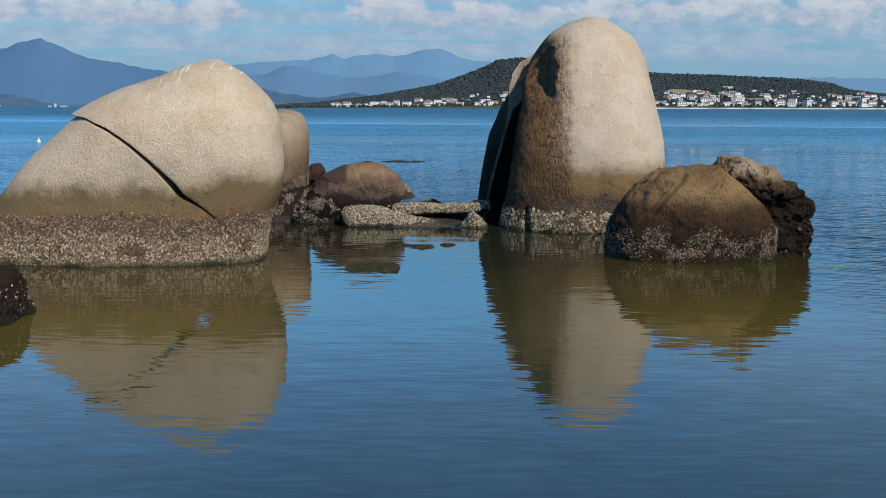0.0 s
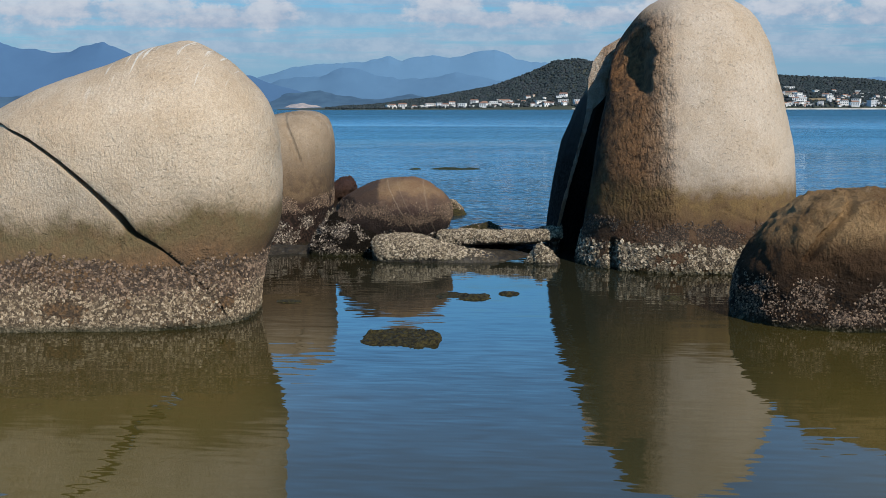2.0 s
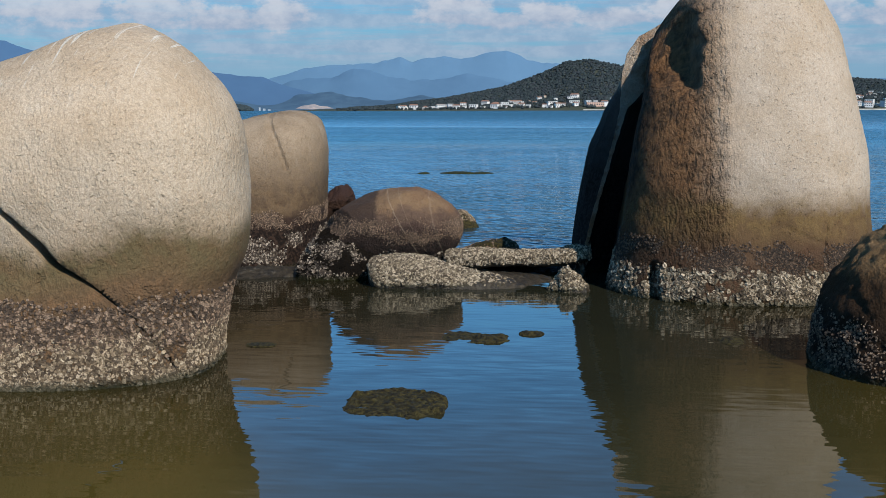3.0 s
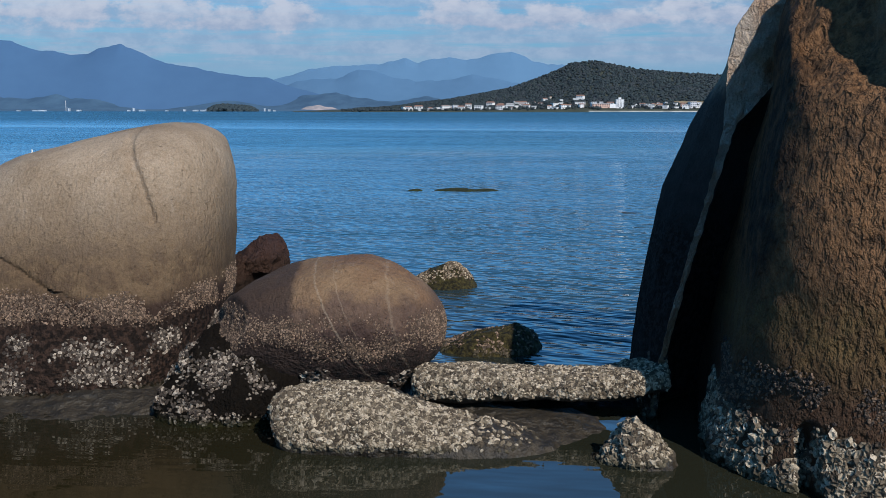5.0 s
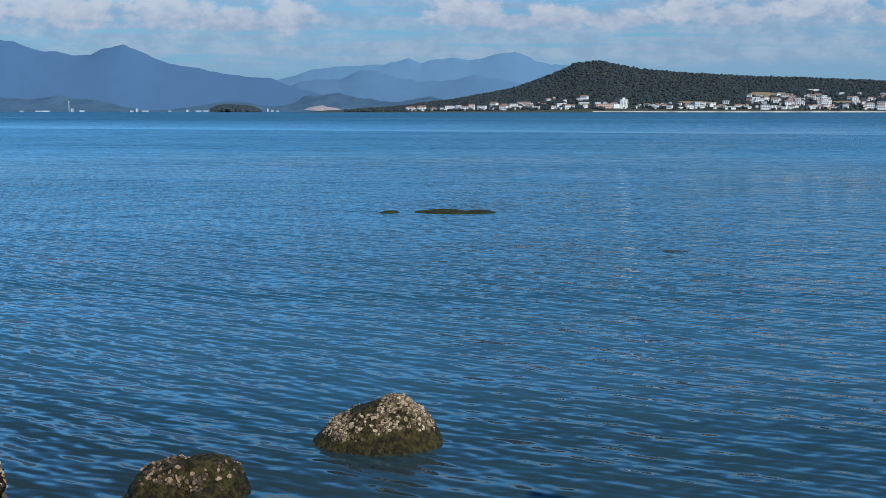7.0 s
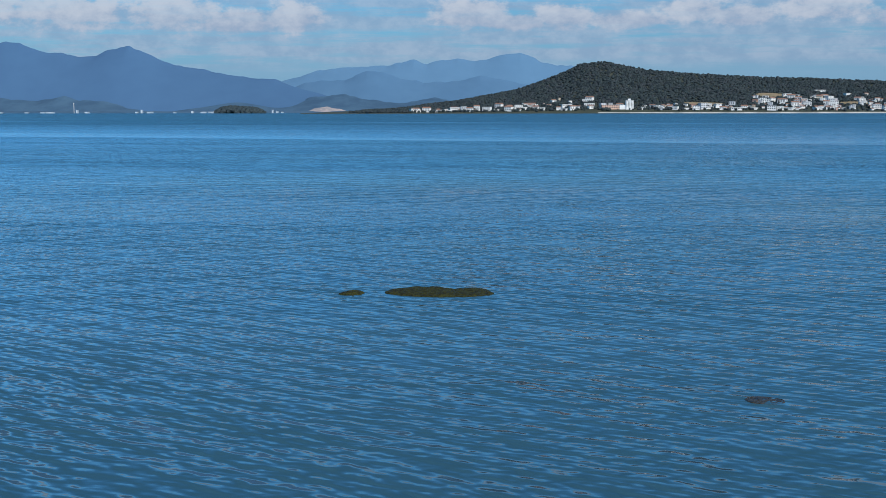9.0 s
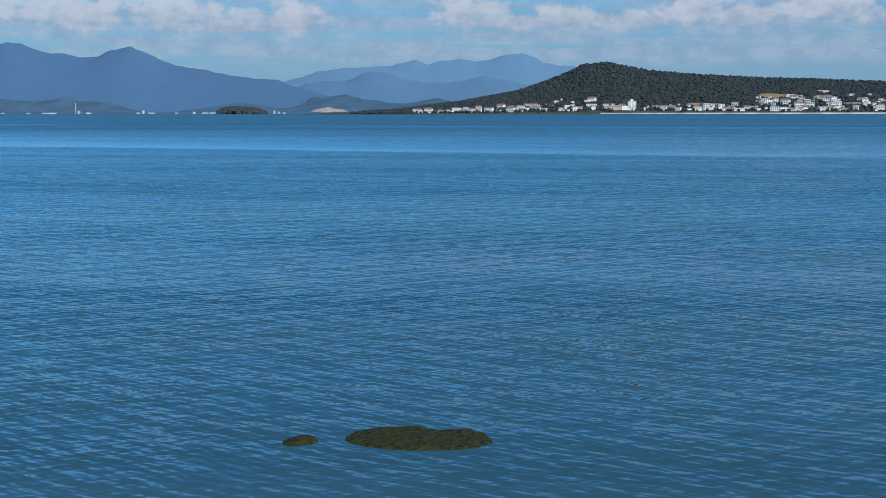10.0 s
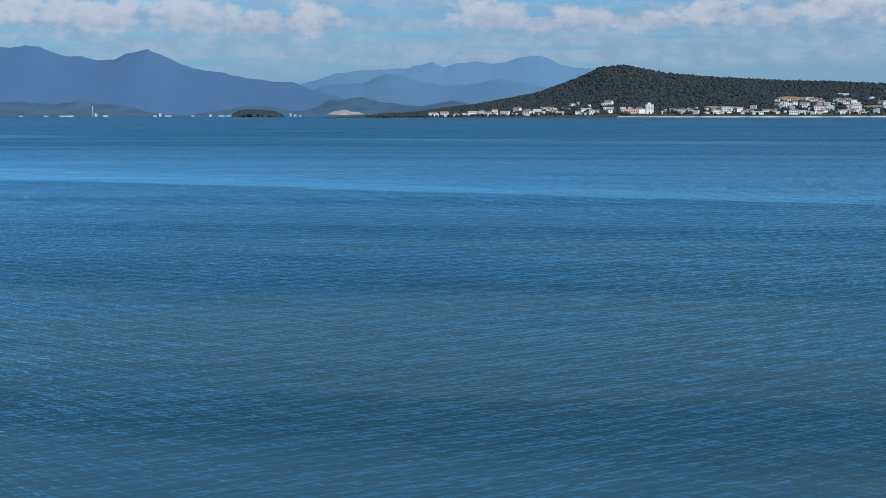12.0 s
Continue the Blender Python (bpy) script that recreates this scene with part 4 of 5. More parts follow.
def hollow(v):
    m = np.exp(-((v[:, 0] + 3.02 + 0.5 * (v[:, 2] - 0.42)) / 0.13) ** 2 - ((v[:, 2] - 0.40) / 0.20) ** 2) * (v[:, 1] < 24.9)
    v = v.copy()
    v[:, 1] += 0.50 * m
    return v


purple, uv, uf = stone("purple_rock", [(-0.3, -3.98, -3.0, 24.2, 25.5), (0.1, -3.92, -2.97, 24.25, 25.5), (0.42, -3.78, -2.84, 24.3, 25.4), (0.62, -3.58, -2.85, 24.3, 25.3), (0.82, -3.34, -2.88, 24.4, 25.2),
                                       (0.94, -3.22, -2.95, 24.6, 25.1), (0.99, -3.18, -3.06, 24.8, 25.0)], M_PURPLE, AT, "upright purple-brown rock with oysters on its foot", seed=131, big=0.06, mid=0.032, size=0.40, n=110, seg=200, shape=hollow,
                       sharp=[((-3.5, 24.6, 0.75), (-0.75, -0.3, 0.6)), ((-2.95, 24.55, 0.4), (0.35, -0.75, -0.55))])
shells("oyster_crust", uv, uf, 1500, lambda m, q: band(0.0, 0.62, 0.1, 133, 0.9, 0.25)(m, q) * (0.15 + (m[:, 0] < -3.15)), (0.011, 0.026), M_OYSTER, purple, AT, "white oysters")

AT = (-1.0, 20.6, 0.0)
S_SEC = [(-2.02, 20.6, 0.12, 0.06, 0.10, 2.2), (-1.97, 20.6, 0.12, 0.28, 0.19, 2.4), (-1.85, 20.6, 0.11, 0.38, 0.25, 2.5), (-1.5, 20.6, 0.09, 0.42, 0.28, 2.5), (-1.1, 20.6, 0.05, 0.44, 0.24, 2.4),
         (-0.7, 20.58, 0.01, 0.42, 0.18, 2.3), (-0.3, 20.55, -0.02, 0.36, 0.15, 2.2), (0.0, 20.5, -0.04, 0.22, 0.10, 2.0), (0.12, 20.5, -0.05, 0.05, 0.05, 2.0)]
ledge, sv_, sf_ = stone("oyster_ledge", S_SEC, M_SHELF, AT, "long low ledge crusted with cream oysters at the waterline", seed=141, big=0.03, mid=0.015, size=0.4, n=120, seg=110, made=bar)
shells("oyster_crust", sv_, sf_, 8000, lambda m, q: band(0.04, 0.6, 0.03, 143, 0.25)(m, q) * (q[:, 2] > -0.4) * (1 - 0.9 * smooth(m[:, 0], -0.9, -0.3)) * (m[:, 1] < 20.75 + 0.2 * (m[:, 0] < -1.2)), (0.010, 0.022), M_OYSTER, ledge, AT, "dense cream oyster crust")
AT = (-0.1, 21.3, 0.0)
B_SEC = [(-1.05, 21.35, 0.23, 0.05, 0.05, 3), (-1.0, 21.35, 0.23, 0.24, 0.12, 3), (-0.7, 21.33, 0.235, 0.28, 0.12, 3.2), (-0.3, 21.3, 0.25, 0.28, 0.105, 3.2), (0.1, 21.3, 0.255, 0.28, 0.095, 3.2),
         (0.5, 21.3, 0.27, 0.28, 0.10, 3.2), (0.85, 21.35, 0.33, 0.28, 0.10, 3.2), (0.95, 21.35, 0.33, 0.2, 0.1, 3), (0.98, 21.35, 0.33, 0.03, 0.03, 3)]
beam, ev, ef = stone("oyster_beam", B_SEC, M_SHELF, AT, "bar of stone crusted with pale oysters bridging two boulders", seed=151, big=0.02, mid=0.012, size=0.3, n=120, seg=90, made=bar)
shells("oyster_crust", ev, ef, 7500, lambda m, q: (q[:, 2] > -0.35) * (m[:, 1] < 21.5) * (0.7 + 0.5 * rough_field(m, 0.2, 153, 2)), (0.010, 0.021), M_OYSTER, beam, AT, "dense pale oyster crust")
AT = (0.62, 20.2, 0.0)
wedge, wv, wf = stone("oyster_stump", [(-0.25, 0.3, 0.98, 19.95, 20.6), (0.0, 0.38, 0.9, 20.0, 20.55), (0.12, 0.45, 0.78, 20.05, 20.45), (0.22, 0.5, 0.68, 20.1, 20.35), (0.30, 0.55, 0.6, 20.17, 20.25)], M_SHELF, AT,
                      "small pointed stump of stone covered in oysters", seed=161, big=0.03, mid=0.02, size=0.2, n=60, seg=90)
shells("oyster_crust", wv, wf, 900, band(0.04, 0.5, 0.03, 163, 0.3), (0.011, 0.026), M_OYSTER, wedge, AT, "pale oyster crust")


def awash(name, x0, x1, y0, y1, top, mat, label, seed, n=46, seg=110, lump=0.03, group="", peak=0.5, taper=1.0):
    """A stone that barely shows above the water."""
    cx, cy = x0 + peak * (x1 - x0), (y0 + y1) / 2
    at = ((x0 + x1) / 2, cy, 0.0)
    rows = []
    for k, (h, w) in enumerate(((-0.25, 1.18), (-0.08, 1.08), (0.0, 1.0), (0.45, 0.82), (0.8, 0.52), (0.97, 0.22), (1.0, 0.05))):
        z = h if h <= 0 else h * top
        w = w if h <= 0 else w ** taper
        rows.append((z, cx - w * (cx - x0), cx + w * (x1 - cx), cy - w * (cy - y0), cy + w * (y1 - cy), 2.2))
    return stone(name, rows, mat, at, label, seed=seed, big=lump, mid=lump * 0.5, size=0.35, n=n, seg=seg, group=group), at


shelf, _ = awash("wet_ledge", -5.3, -2.7, 20.85, 22.4, 0.07, M_SHELF, "flat wet olive-brown ledge at a boulder's foot", 171, lump=0.04)
flat, at = awash("sunken_shelf", -1.5, 0.5, 20.4, 21.7, 0.09, M_SHELF, "dark wet shelf below the stone bar", 173, lump=0.03)
# Added stone; its black colour stands for the deep shade under the bar.
awash("bar_shade_rock", -0.95, 0.95, 21.22, 22.2, 0.17, M_DARK, "low rock added in black to stand for the shade under the stone bar", 174, lump=0.02)
rock_c, at = awash("weedy_rock", -0.98, 0.06, 23.2, 24.1, 0.28, M_WEED, "weed-covered rock half in the boulder's shade", 175, lump=0.035, peak=0.74, taper=1.9)
shells("oyster_crust", rock_c[1], rock_c[2], 600, band(0.06, 0.5, 0.04, 176, 0.7), (0.008, 0.018), M_TAN, rock_c[0], at)
rock_b, at = awash("oyster_rock", -1.68, -0.76, 27.1, 27.85, 0.32, M_WEED, "pointed rock topped with pale oysters, alone in open water", 181, lump=0.025, peak=0.64, taper=1.5)
shells("oyster_crust", rock_b[1], rock_b[2], 1700, band(0.13, 0.6, 0.05, 183, 0.5), (0.007, 0.016), M_WORN, rock_b[0], at, "pale oyster crust")
rock_a, at = awash("weedy_rock", -2.7, -1.88, 26.0, 26.55, 0.26, M_WEED, "low olive weed-covered rock in open water", 185, lump=0.04, peak=0.7)
shells("oyster_crust", rock_a[1], rock_a[2], 260, band(0.10, 0.6, 0.05, 187, 0.9), (0.008, 0.017), M_TAN, rock_a[0], at)
awash("reef_rock", -2.66, -0.70, 44.5, 45.5, 0.042, M_REEF, "long dark weedy reef rock barely above open water", 191, lump=0.022, peak=0.4)
awash("reef_rock", -3.48, -3.03, 44.55, 45.0, 0.05, M_REEF, "small dark weedy rock awash beside a reef", 193, lump=0.02)
awash("sunken_rock", 2.32, 2.76, 38.0, 38.3, 0.004, M_SHELF, "brown rock just awash in open water", 195, lump=0.01)
awash("mossy_rock", -1.46, -0.66, 14.42, 15.2, 0.045, M_WEED, "olive moss-covered rock awash in the pool", 197, lump=0.042, peak=0.58)
awash("mossy_rock", -0.85, -0.12, 17.05, 17.5, 0.020, M_WEED, "flat mossy rock awash in the pool", 199, lump=0.028, peak=0.6)
awash("mossy_rock", -0.05, 0.2, 17.4, 17.6, 0.022, M_WEED, "small mossy rock awash in the pool", 201, lump=0.02)
awash("mossy_rock", 1.94, 2.2, 17.1, 17.4, 0.03, M_WEED, "small stone awash below the tall boulder", 203, lump=0.015)
awash("mossy_rock", -2.75, -2.45, 16.75, 16.95, 0.012, M_WEED, "small stone awash in the pool", 205, lump=0.01)
AT = (-5.5, 11.2, 0.0)
near_rock, nv, nf = stone("near_rock", [(-0.3, -6.4, -4.76, 10.3, 12.0), (0.1, -6.35, -4.74, 10.35, 12.0), (0.35, -6.2, -4.78, 10.5, 11.9), (0.52, -6.0, -4.85, 10.7, 11.7), (0.62, -5.8, -5.1, 11.0, 11.4)], M_BROWN, AT,
                          "dark wet rock at the edge of the pool", seed=211, big=0.06, mid=0.03, size=0.4, n=70, seg=140)
shells("oyster_crust", nv, nf, 260, band(0.0, 0.40, 0.05, 213, 0.7), (0.008, 0.018), M_GREY, near_rock, AT, "grey oysters")



def turned(profile, seg=20):
    """A solid turned about the upright axis, from radius and height."""
    bm = bmesh.new()
    rings = [[bm.verts.new((r * math.cos(2 * math.pi * k / seg), r * math.sin(2 * math.pi * k / seg), z)) for k in range(seg)] for r, z in profile]
    for lo, hi in zip(rings, rings[1:]):
        for k in range(seg):
            bm.faces.new((lo[k], lo[(k + 1) % seg], hi[(k + 1) % seg], hi[k]))
    bm.faces.new(rings[0][::-1])
    bm.faces.new(rings[-1])
    return bm


M_BUOY = plain("buoy_plastic", (0.80, 0.79, 0.76), (0.66, 0.65, 0.61), 9.0, 0.45)
buoy = thing("buoy", (-26.8, 69.4, 0.0), "small white mooring buoy floating in open water", "buoy")
part("float", turned([(0.02, -0.11), (0.08, -0.09), (0.115, -0.03), (0.12, 0.03), (0.10, 0.09), (0.055, 0.13), (0.03, 0.14)]), M_BUOY, buoy)
part("neck", turned([(0.032, 0.13), (0.030, 0.20), (0.045, 0.22), (0.045, 0.26), (0.02, 0.275)]), M_BUOY, buoy)


# ---- the far side of the bay ----
def ridge(name, crest, y, depth, mat, label, seed, lump=0.9, nx=260, ny=14, foot=-3.0):
    """A range of hills with spurs, from its skyline."""
    c = np.array(crest, float)
    xs = np.linspace(c[0, 0], c[-1, 0], nx)
    h = np.interp(xs, c[:, 0], c[:, 1])
    reach = nx // 14
    even = np.convolve(np.pad(h, reach, mode="edge"), np.hanning(2 * reach + 1) / reach, mode="valid")
    s = np.linspace(0, 1, ny)
    X, S = np.meshgrid(xs, s)
    P = np.stack([X.ravel(), S.ravel() * depth, 0 * X.ravel()], 1)
    spur = rough_field(P, max(depth * 0.35, 60), seed, 3).reshape(X.shape)
    Z = foot + (np.minimum(even, h + 8)[None] * (1 - S ** 8) + h[None] * S ** 8 - foot) * S ** 0.9 + lump * spur * (4 * S * (1 - S)) * 0.2
    Z += 2.6 * lump * rough_field(np.stack([X.ravel(), S.ravel() * depth * 1.5, 0 * X.ravel()], 1), 38, seed + 5, 3).reshape(X.shape) * S ** 20
    Y = y - depth * (1 - S)
    v = np.stack([X, Y, Z], -1).reshape(-1, 3)
    r, k = np.meshgrid(np.arange(ny - 1), np.arange(nx - 1), indexing="ij")
    a = (r * nx + k).ravel()
    f = np.stack([a, a + 1, a + nx + 1, a + nx], 1)
    backs = v[-nx:].copy()
    backs[:, 1] += 0.3 * depth
    backs[:, 2] = foot
    v = np.vstack([v, v[-nx:], backs])
    a = ny * nx + np.arange(nx - 1)
    f = np.vstack([f, np.stack([a, a + 1, a + nx + 1, a + nx], 1)])
    return tagged(new(name, as_mesh(name, v, f, mat)), label, "mountains", kind="structure")


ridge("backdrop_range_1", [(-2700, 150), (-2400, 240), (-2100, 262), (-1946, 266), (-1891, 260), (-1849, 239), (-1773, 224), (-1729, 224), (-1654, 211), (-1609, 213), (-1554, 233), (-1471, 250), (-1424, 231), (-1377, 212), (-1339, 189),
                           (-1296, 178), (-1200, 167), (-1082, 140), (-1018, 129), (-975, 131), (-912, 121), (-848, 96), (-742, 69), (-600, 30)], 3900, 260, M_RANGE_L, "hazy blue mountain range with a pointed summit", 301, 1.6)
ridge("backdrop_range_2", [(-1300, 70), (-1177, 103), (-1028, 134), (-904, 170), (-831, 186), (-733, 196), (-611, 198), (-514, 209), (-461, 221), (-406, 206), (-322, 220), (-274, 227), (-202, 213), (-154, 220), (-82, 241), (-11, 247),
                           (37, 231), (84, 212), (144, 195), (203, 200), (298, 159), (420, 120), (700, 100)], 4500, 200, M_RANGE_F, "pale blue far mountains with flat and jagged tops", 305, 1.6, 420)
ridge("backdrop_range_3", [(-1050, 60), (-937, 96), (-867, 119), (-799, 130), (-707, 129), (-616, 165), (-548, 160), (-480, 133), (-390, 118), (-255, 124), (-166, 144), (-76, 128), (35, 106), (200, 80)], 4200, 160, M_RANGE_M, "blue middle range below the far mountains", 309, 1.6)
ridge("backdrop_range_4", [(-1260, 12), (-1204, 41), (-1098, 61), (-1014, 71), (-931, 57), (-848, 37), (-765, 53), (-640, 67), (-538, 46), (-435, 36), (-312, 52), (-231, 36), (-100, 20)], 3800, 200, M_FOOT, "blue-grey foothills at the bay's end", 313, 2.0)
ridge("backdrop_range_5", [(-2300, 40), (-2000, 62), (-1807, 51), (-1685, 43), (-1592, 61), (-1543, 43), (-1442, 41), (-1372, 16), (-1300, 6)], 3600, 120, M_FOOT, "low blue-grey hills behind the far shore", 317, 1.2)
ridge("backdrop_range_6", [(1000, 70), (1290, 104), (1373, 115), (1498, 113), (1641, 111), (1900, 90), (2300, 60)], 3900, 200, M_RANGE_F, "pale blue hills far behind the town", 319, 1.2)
ridge("quarry_heap", [(-712, 1), (-703, 5), (-680, 15), (-655, 18), (-638, 21), (-620, 15), (-592, 13), (-564, 4), (-550, 1)], 3440, 40, M_QUARRY, "pale pink sand heap of a far quarry", 321, 0.4, 60, 8)
ridge("far_shore", [(-2600, 8), (-2000, 9), (-1500, 7), (-1000, 6), (-560, 6), (-300, 5)], 3420, 40, M_FOOT, "low far shore", 323, 0.3, 120, 5)

CREST = np.array([(-420, 2), (-330, 3), (-281, 5), (-218, 15), (-142, 23), (-80, 35), (-18, 47), (44, 67), (87, 84), (130, 104), (179, 108), (228, 97), (289, 87), (350, 82), (423, 78), (520, 73), (626, 70), (700, 67), (777, 64), (866, 53), (904, 40), (991, 30), (1150, 30), (1500, 26)])


def hill_height(x, y):
    s = np.clip((np.asarray(y, float) - 2000) / 350, -0.2, 2)
    rise = np.where(s < 1, 0.05 + 0.95 * np.clip(s, 0, 1) ** 1.35, 1 - 0.5 * (s - 1))
    shore = smooth(s, -0.03, 0.01)
    p = np.stack([np.ravel(x), np.ravel(y), 0 * np.ravel(x)], 1).astype(float)
    bumps = rough_field(p, 120, 331, 3).reshape(np.shape(x)) * 7 * np.clip(s, 0, 1) * np.clip(1.2 - s, 0, 1)
    return -2 + shore * 3.2 + np.interp(x, CREST[:, 0], CREST[:, 1]) * rise * shore + bumps


gx, gy = np.meshgrid(np.linspace(-420, 1500, 320), np.r_[1985, 1994, 1998, np.linspace(2002, 2560, 46)])
hv = np.stack([gx, gy, hill_height(gx, gy)], -1).reshape(-1, 3)
r, k = np.meshgrid(np.arange(48), np.arange(319), indexing="ij")
a = (r * 320 + k).ravel()
hill = tagged(new("hill_ground", as_mesh("hill_ground", hv, np.stack([a, a + 1, a + 321, a + 320], 1), M_SHORE)), "long wooded hill with a town along its shore", "hill", kind="structure")

FIELDS = [(501, 2185, 34, 26), (346, 2085, 42, 14), (640, 2110, 30, 16)]
for fx, fy, fw, fd in FIELDS:
    u, w = np.meshgrid(np.linspace(-1, 1, 24), np.linspace(-1, 1, 16))
    X, Y = fx + fw * u * (1 - 0.25 * w * w), fy + fd * w * (1 - 0.3 * u * u)
    fvv = np.stack([X, Y, hill_height(X, Y) + 1.2], -1).reshape(-1, 3)
    r, k = np.meshgrid(np.arange(15), np.arange(23), indexing="ij")
    a = (r * 24 + k).ravel()
    tagged(new("field", as_mesh("field", fvv, np.stack([a, a + 1, a + 25, a + 24], 1), M_FIELD)), "dry brown clearing on the wooded hill", "field", kind="structure")


def canopy(name, x, y, z, width, height, mat, label):
    """Tree crowns by the thousand as uneven clumps."""
    t = (1 + 5 ** 0.5) / 2
    ico = np.array([(-1, t, 0), (1, t, 0), (-1, -t, 0), (1, -t, 0), (0, -1, t), (0, 1, t), (0, -1, -t), (0, 1, -t), (t, 0, -1), (t, 0, 1), (-t, 0, -1), (-t, 0, 1)]) / 1.9
    tri = np.array([(0, 11, 5), (0, 5, 1), (0, 1, 7), (0, 7, 10), (0, 10, 11), (1, 5, 9), (5, 11, 4), (11, 10, 2), (10, 7, 6), (7, 1, 8),
                    (3, 9, 4), (3, 4, 2), (3, 2, 6), (3, 6, 8), (3, 8, 9), (4, 9, 5), (2, 4, 11), (6, 2, 10), (8, 6, 7), (9, 8, 1)])
    n = len(x)
    v = ico[None] * (1 + RNG.uniform(-0.3, 0.3, (n, 12, 1))) * np.stack([width, width, height], 1)[:, None]
    v = v + np.stack([x, y, z], 1)[:, None]
    f = (tri[None] + 12 * np.arange(n)[:, None, None]).reshape(-1, 3)
    return tagged(new(name, as_mesh(name, v.reshape(-1, 3), f, mat, False)), label, "woods", kind="stuff")


n = 34000
tx, ty = RNG.uniform(-330, 1150, n), 1999 + 367 * RNG.random(n) ** 0.8
town = (ty < 2095) & (tx > 430) & (RNG.random(n) < 0.55) | (ty < 2060) & (tx > -270) & (RNG.random(n) < 0.55)
open_ = np.zeros(n, bool)
for fx, fy, fw, fd in FIELDS:
    open_ |= ((tx - fx) / fw) ** 2 + ((ty - fy) / fd) ** 2 < 1
keep = ~town & ~open_
tx, ty = tx[keep], ty[keep]
tw = 1.2 + 2.5 * RNG.random(len(tx)) ** 1.3
canopy("hill_forest", tx, ty, hill_height(tx, ty) + tw * 0.55, tw, tw * RNG.uniform(0.7, 1.15, len(tx)), M_FOREST, "dense dark green forest over the far hill")
n = 420
ang, rad_ = RNG.uniform(0, 2 * np.pi, n), np.sqrt(RNG.random(n))
ix, iy = -700 + 62 * rad_ * np.cos(ang), 2600 + 30 * rad_ * np.sin(ang)
iz = 16 * np.clip(1 - rad_ ** 4, 0, 1) * (0.75 + 0.25 * np.clip((-680 - ix) / 40, -1, 1) ** 2)
canopy("isle_forest", ix, iy, iz, RNG.uniform(4, 7, n), RNG.uniform(4, 6.5, n), M_ISLE, "small dark wooded islet in the bay")


# ---- the town ----
def box(x0, x1, y0, y1, z0, z1):
    bm = bmesh.new()
    bmesh.ops.create_cube(bm, size=1.0, matrix=Matrix.LocRotScale(((x0 + x1) / 2, (y0 + y1) / 2, (z0 + z1) / 2), None, (x1 - x0, y1 - y0, z1 - z0)))
    return bm


def gable(w, d, z0, rise, over=0.5):
    bm = bmesh.new()
    pts = [bm.verts.new(p) for p in ((-w / 2 - over, -d / 2 - over, z0), (w / 2 + over, -d / 2 - over, z0), (w / 2 + over, d / 2 + over, z0), (-w / 2 - over, d / 2 + over, z0), (-w / 2 - over, 0, z0 + rise), (w / 2 + over, 0, z0 + rise))]
    for q in ((0, 1, 5, 4), (2, 3, 4, 5), (1, 2, 5), (3, 0, 4), (3, 2, 1, 0)):
        bm.faces.new([pts[i] for i in q])
    return bm


def house(name, w, d, storeys, wall_mat, roof_mat, pitched, label, bays):
    ob = thing(name, (0, 0, 0), label, "house", "houses of the far town")
    h = 2.9 * storeys + 0.4
    part("wall", box(-w / 2, w / 2, -d / 2, d / 2, -3.0, h), wall_mat, ob)
    if pitched:
        part("roof", gable(w, d, h, 0.26 * d), roof_mat, ob)
    else:
        part("roof", box(-w / 2 - 0.3, w / 2 + 0.3, -d / 2 - 0.3, d / 2 + 0.3, h, h + 0.5), roof_mat, ob)
    for s in range(storeys):
        for b in range(bays):
            x = -w / 2 + w * (b + 0.5) / bays
            part("window", box(x - 0.28 * w / bays, x + 0.28 * w / bays, -d / 2 - 0.08, -d / 2 + 0.05, 2.9 * s + 1.1, 2.9 * s + 2.5), M_PANE, ob)
    return ob


kinds = [house("house", 11, 8, 1, M_WALLS[0], M_ROOFS[0], True, "white house with a clay-tile roof", 3),
         house("house", 13, 9, 2, M_WALLS[0], M_ROOFS[0], True, "two-storey white house with a clay-tile roof", 3),
         house("house", 14, 9, 2, M_WALLS[0], M_ROOFS[1], False, "flat-roofed white house by the far shore", 4),
         house("house", 10, 8, 2, M_WALLS[1], M_ROOFS[0], True, "cream house with a clay-tile roof", 3),
         house("house", 12, 9, 2, M_WALLS[2], M_ROOFS[0], True, "rose-coloured house with a clay-tile roof", 3),
         house("house", 18, 9, 1, M_WALLS[0], M_ROOFS[1], False, "long white waterside building", 5),
         house("house", 12, 10, 3, M_WALLS[3], M_ROOFS[1], False, "grey three-storey house with a flat roof", 3)]


def settle(ob, x, y, turn, fresh, size=1.0):
    m = pose(x, y, float(hill_height(np.array([x]), np.array([y]))[0]) + 1.2, 0, 0, turn)
    if fresh:
        ob = copy_thing(ob, m)
    ob.matrix_basis = m @ Matrix.Diagonal((size, size, size, 1))
    return ob


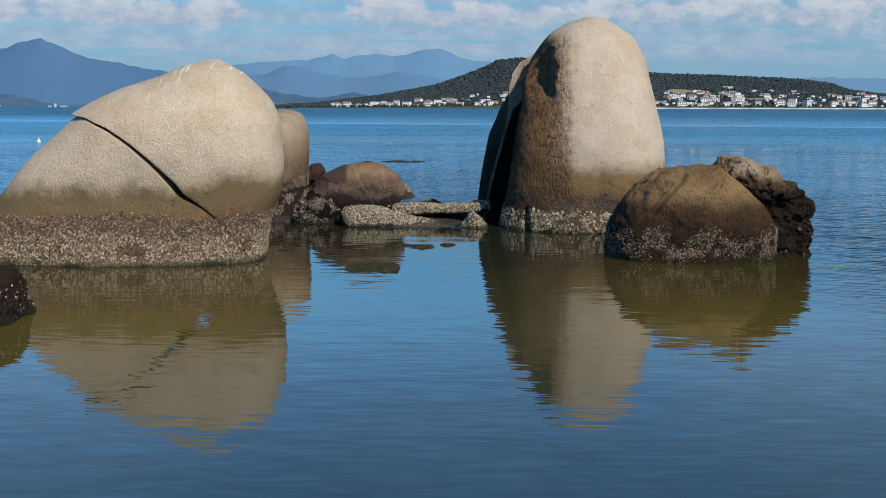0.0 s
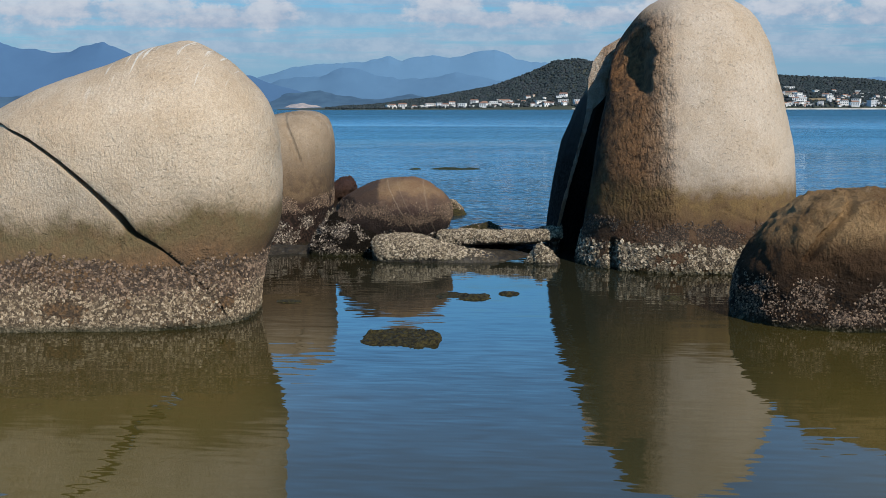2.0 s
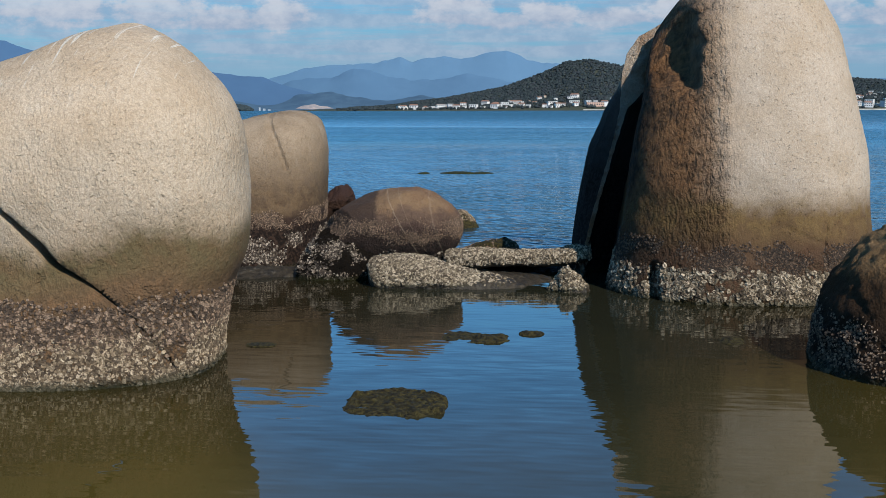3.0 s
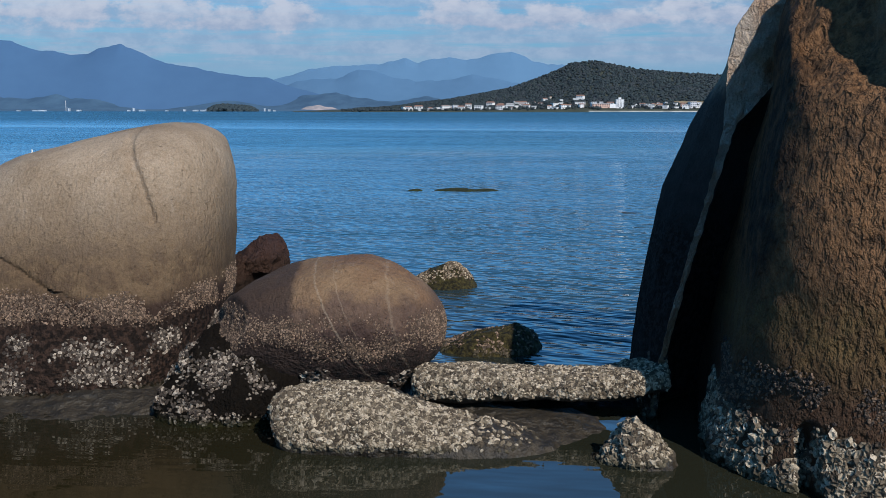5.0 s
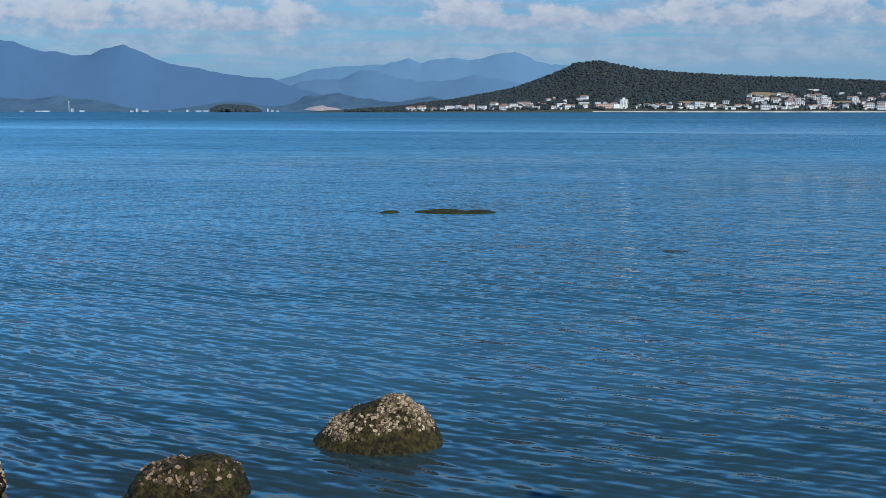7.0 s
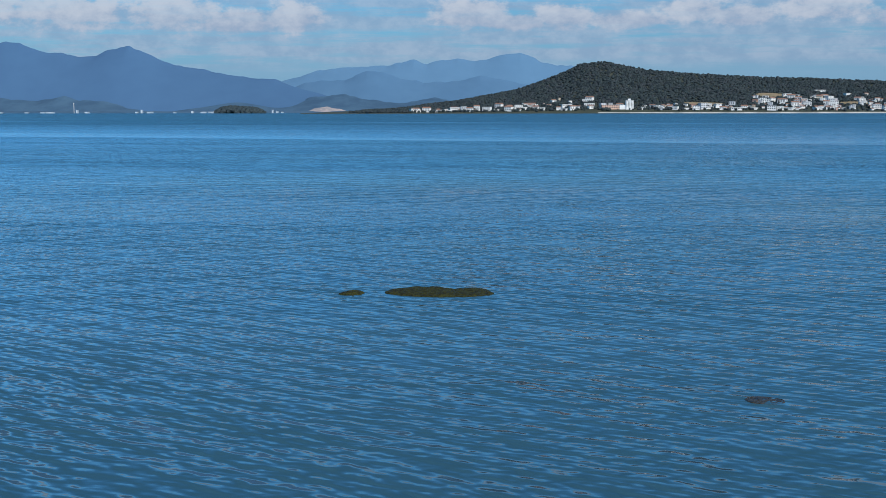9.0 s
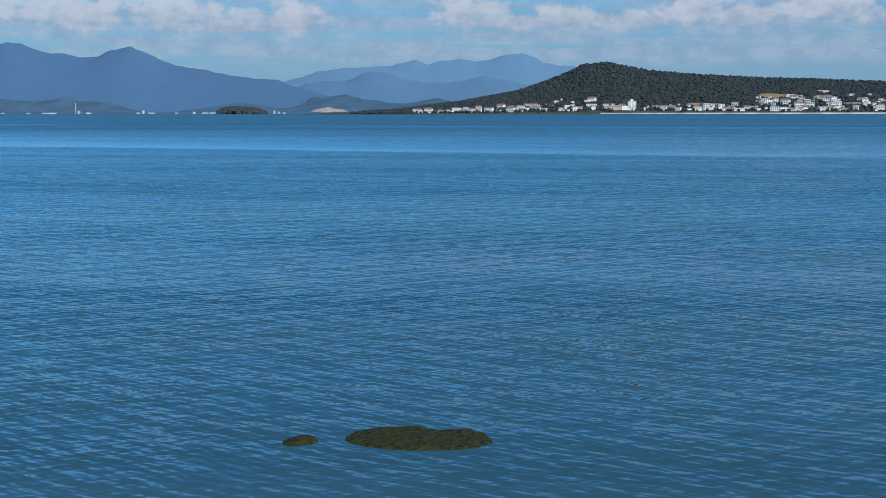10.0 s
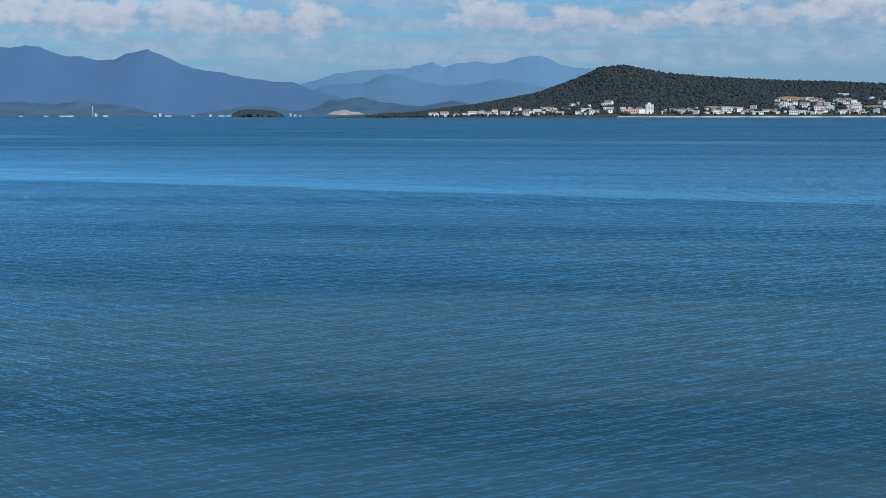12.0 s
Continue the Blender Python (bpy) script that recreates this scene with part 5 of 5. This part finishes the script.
seawall = new("seawall", as_mesh("seawall", *(lambda xs: ([(x, y, z) for x in xs for y, z in ((1994.0, -1.0), (1995.5, 2.4), (2004.0, 2.8))], [(3 * i + k, 3 * i + 3 + k, 3 * i + 4 + k, 3 * i + 1 + k) for i in range(len(xs) - 1) for k in (0, 1)]))([140 + 20 * i for i in range(52)]), M_BEACH, False))
tagged(seawall, "thin pale strip of beach and quay along the town", "quay", kind="structure")
used = set()
for x0, x1, depth, count in ((-235, -140, 45, 11), (-140, 0, 90, 28), (0, 130, 130, 30), (130, 270, 40, 12), (270, 440, 60, 30), (440, 600, 160, 50), (520, 900, 180, 105), (860, 1120, 120, 24)):
    for _ in range(count):
        k = random.choices(range(7), (4, 5, 7, 2, 1, 4, 2))[0]
        x, y = random.uniform(x0, x1), 2010 + depth * random.random() ** 1.1
        settle(kinds[k], x, y, random.uniform(-35, 35), k in used, random.choice((0.5, 0.58, 0.66, 0.75, 0.9, 1.1)))
        used.add(k)
block = house("apartment_block", 20, 14, 7, M_WALLS[0], M_ROOFS[1], False, "white stepped apartment block on the far shore", 5)
part("lift_tower", box(-4, 3, -4, 4, 20.7, 25.5), M_WALLS[0], block)
part("wing", box(-26, -10, -5, 5, -2, 9.0), M_WALLS[0], block)
settle(block, 199, 2014, 4, False, 0.72)
clinic = house("waterside_hall", 34, 12, 2, M_WALLS[2], M_ROOFS[1], False, "long rose and white hall beside the apartment block", 8)
settle(clinic, 165, 2016, 0, False)
church = house("hillside_villa", 22, 10, 1, M_WALLS[0], M_ROOFS[1], False, "white villa high on the wooded hill", 5)
settle(church, 604, 2232, 0, False)

# far shore buildings, mere specks
speck = []
for k, (w, h) in enumerate(((7, 2.5), (12, 3), (6, 5), (17, 2.5), (4, 9))):
    ob = thing("far_building", (0, 0, 0), "white building on the far shore", "building", "buildings on the far shore")
    part("wall", box(-w / 2, w / 2, -6, 6, -2, h), M_HAZY, ob)
    part("roof", box(-w / 2 - 0.5, w / 2 + 0.5, -6.5, 6.5, h, h + 0.8), M_HAZY, ob)
    speck.append(ob)
fresh = set()
for x0, x1, count in ((-1640, -1520, 5), (-1530, -1380, 2), (-1380, -1240, 1), (-1250, -1150, 3), (-1130, -960, 9), (-860, -720, 3), (-560, -470, 2), (-2100, -1650, 5)):
    for _ in range(count):
        k = random.choices(range(5), (5, 4, 2, 2, 1))[0]
        m = pose(random.uniform(x0, x1), random.uniform(3365, 3375), 1.0)
        if k in fresh:
            copy_thing(speck[k], m)
        else:
            speck[k].matrix_basis = m
            fresh.add(k)
mast = thing("mast", (-1458, 3360, 0), "tall thin pale mast on the far shore", "mast")
part("shaft", box(-0.7, 0.7, -0.7, 0.7, -1, 32), M_WALLS[3], mast)
part("top_light", box(-1.2, 1.2, -1.2, 1.2, 32, 34), M_WALLS[0], mast)
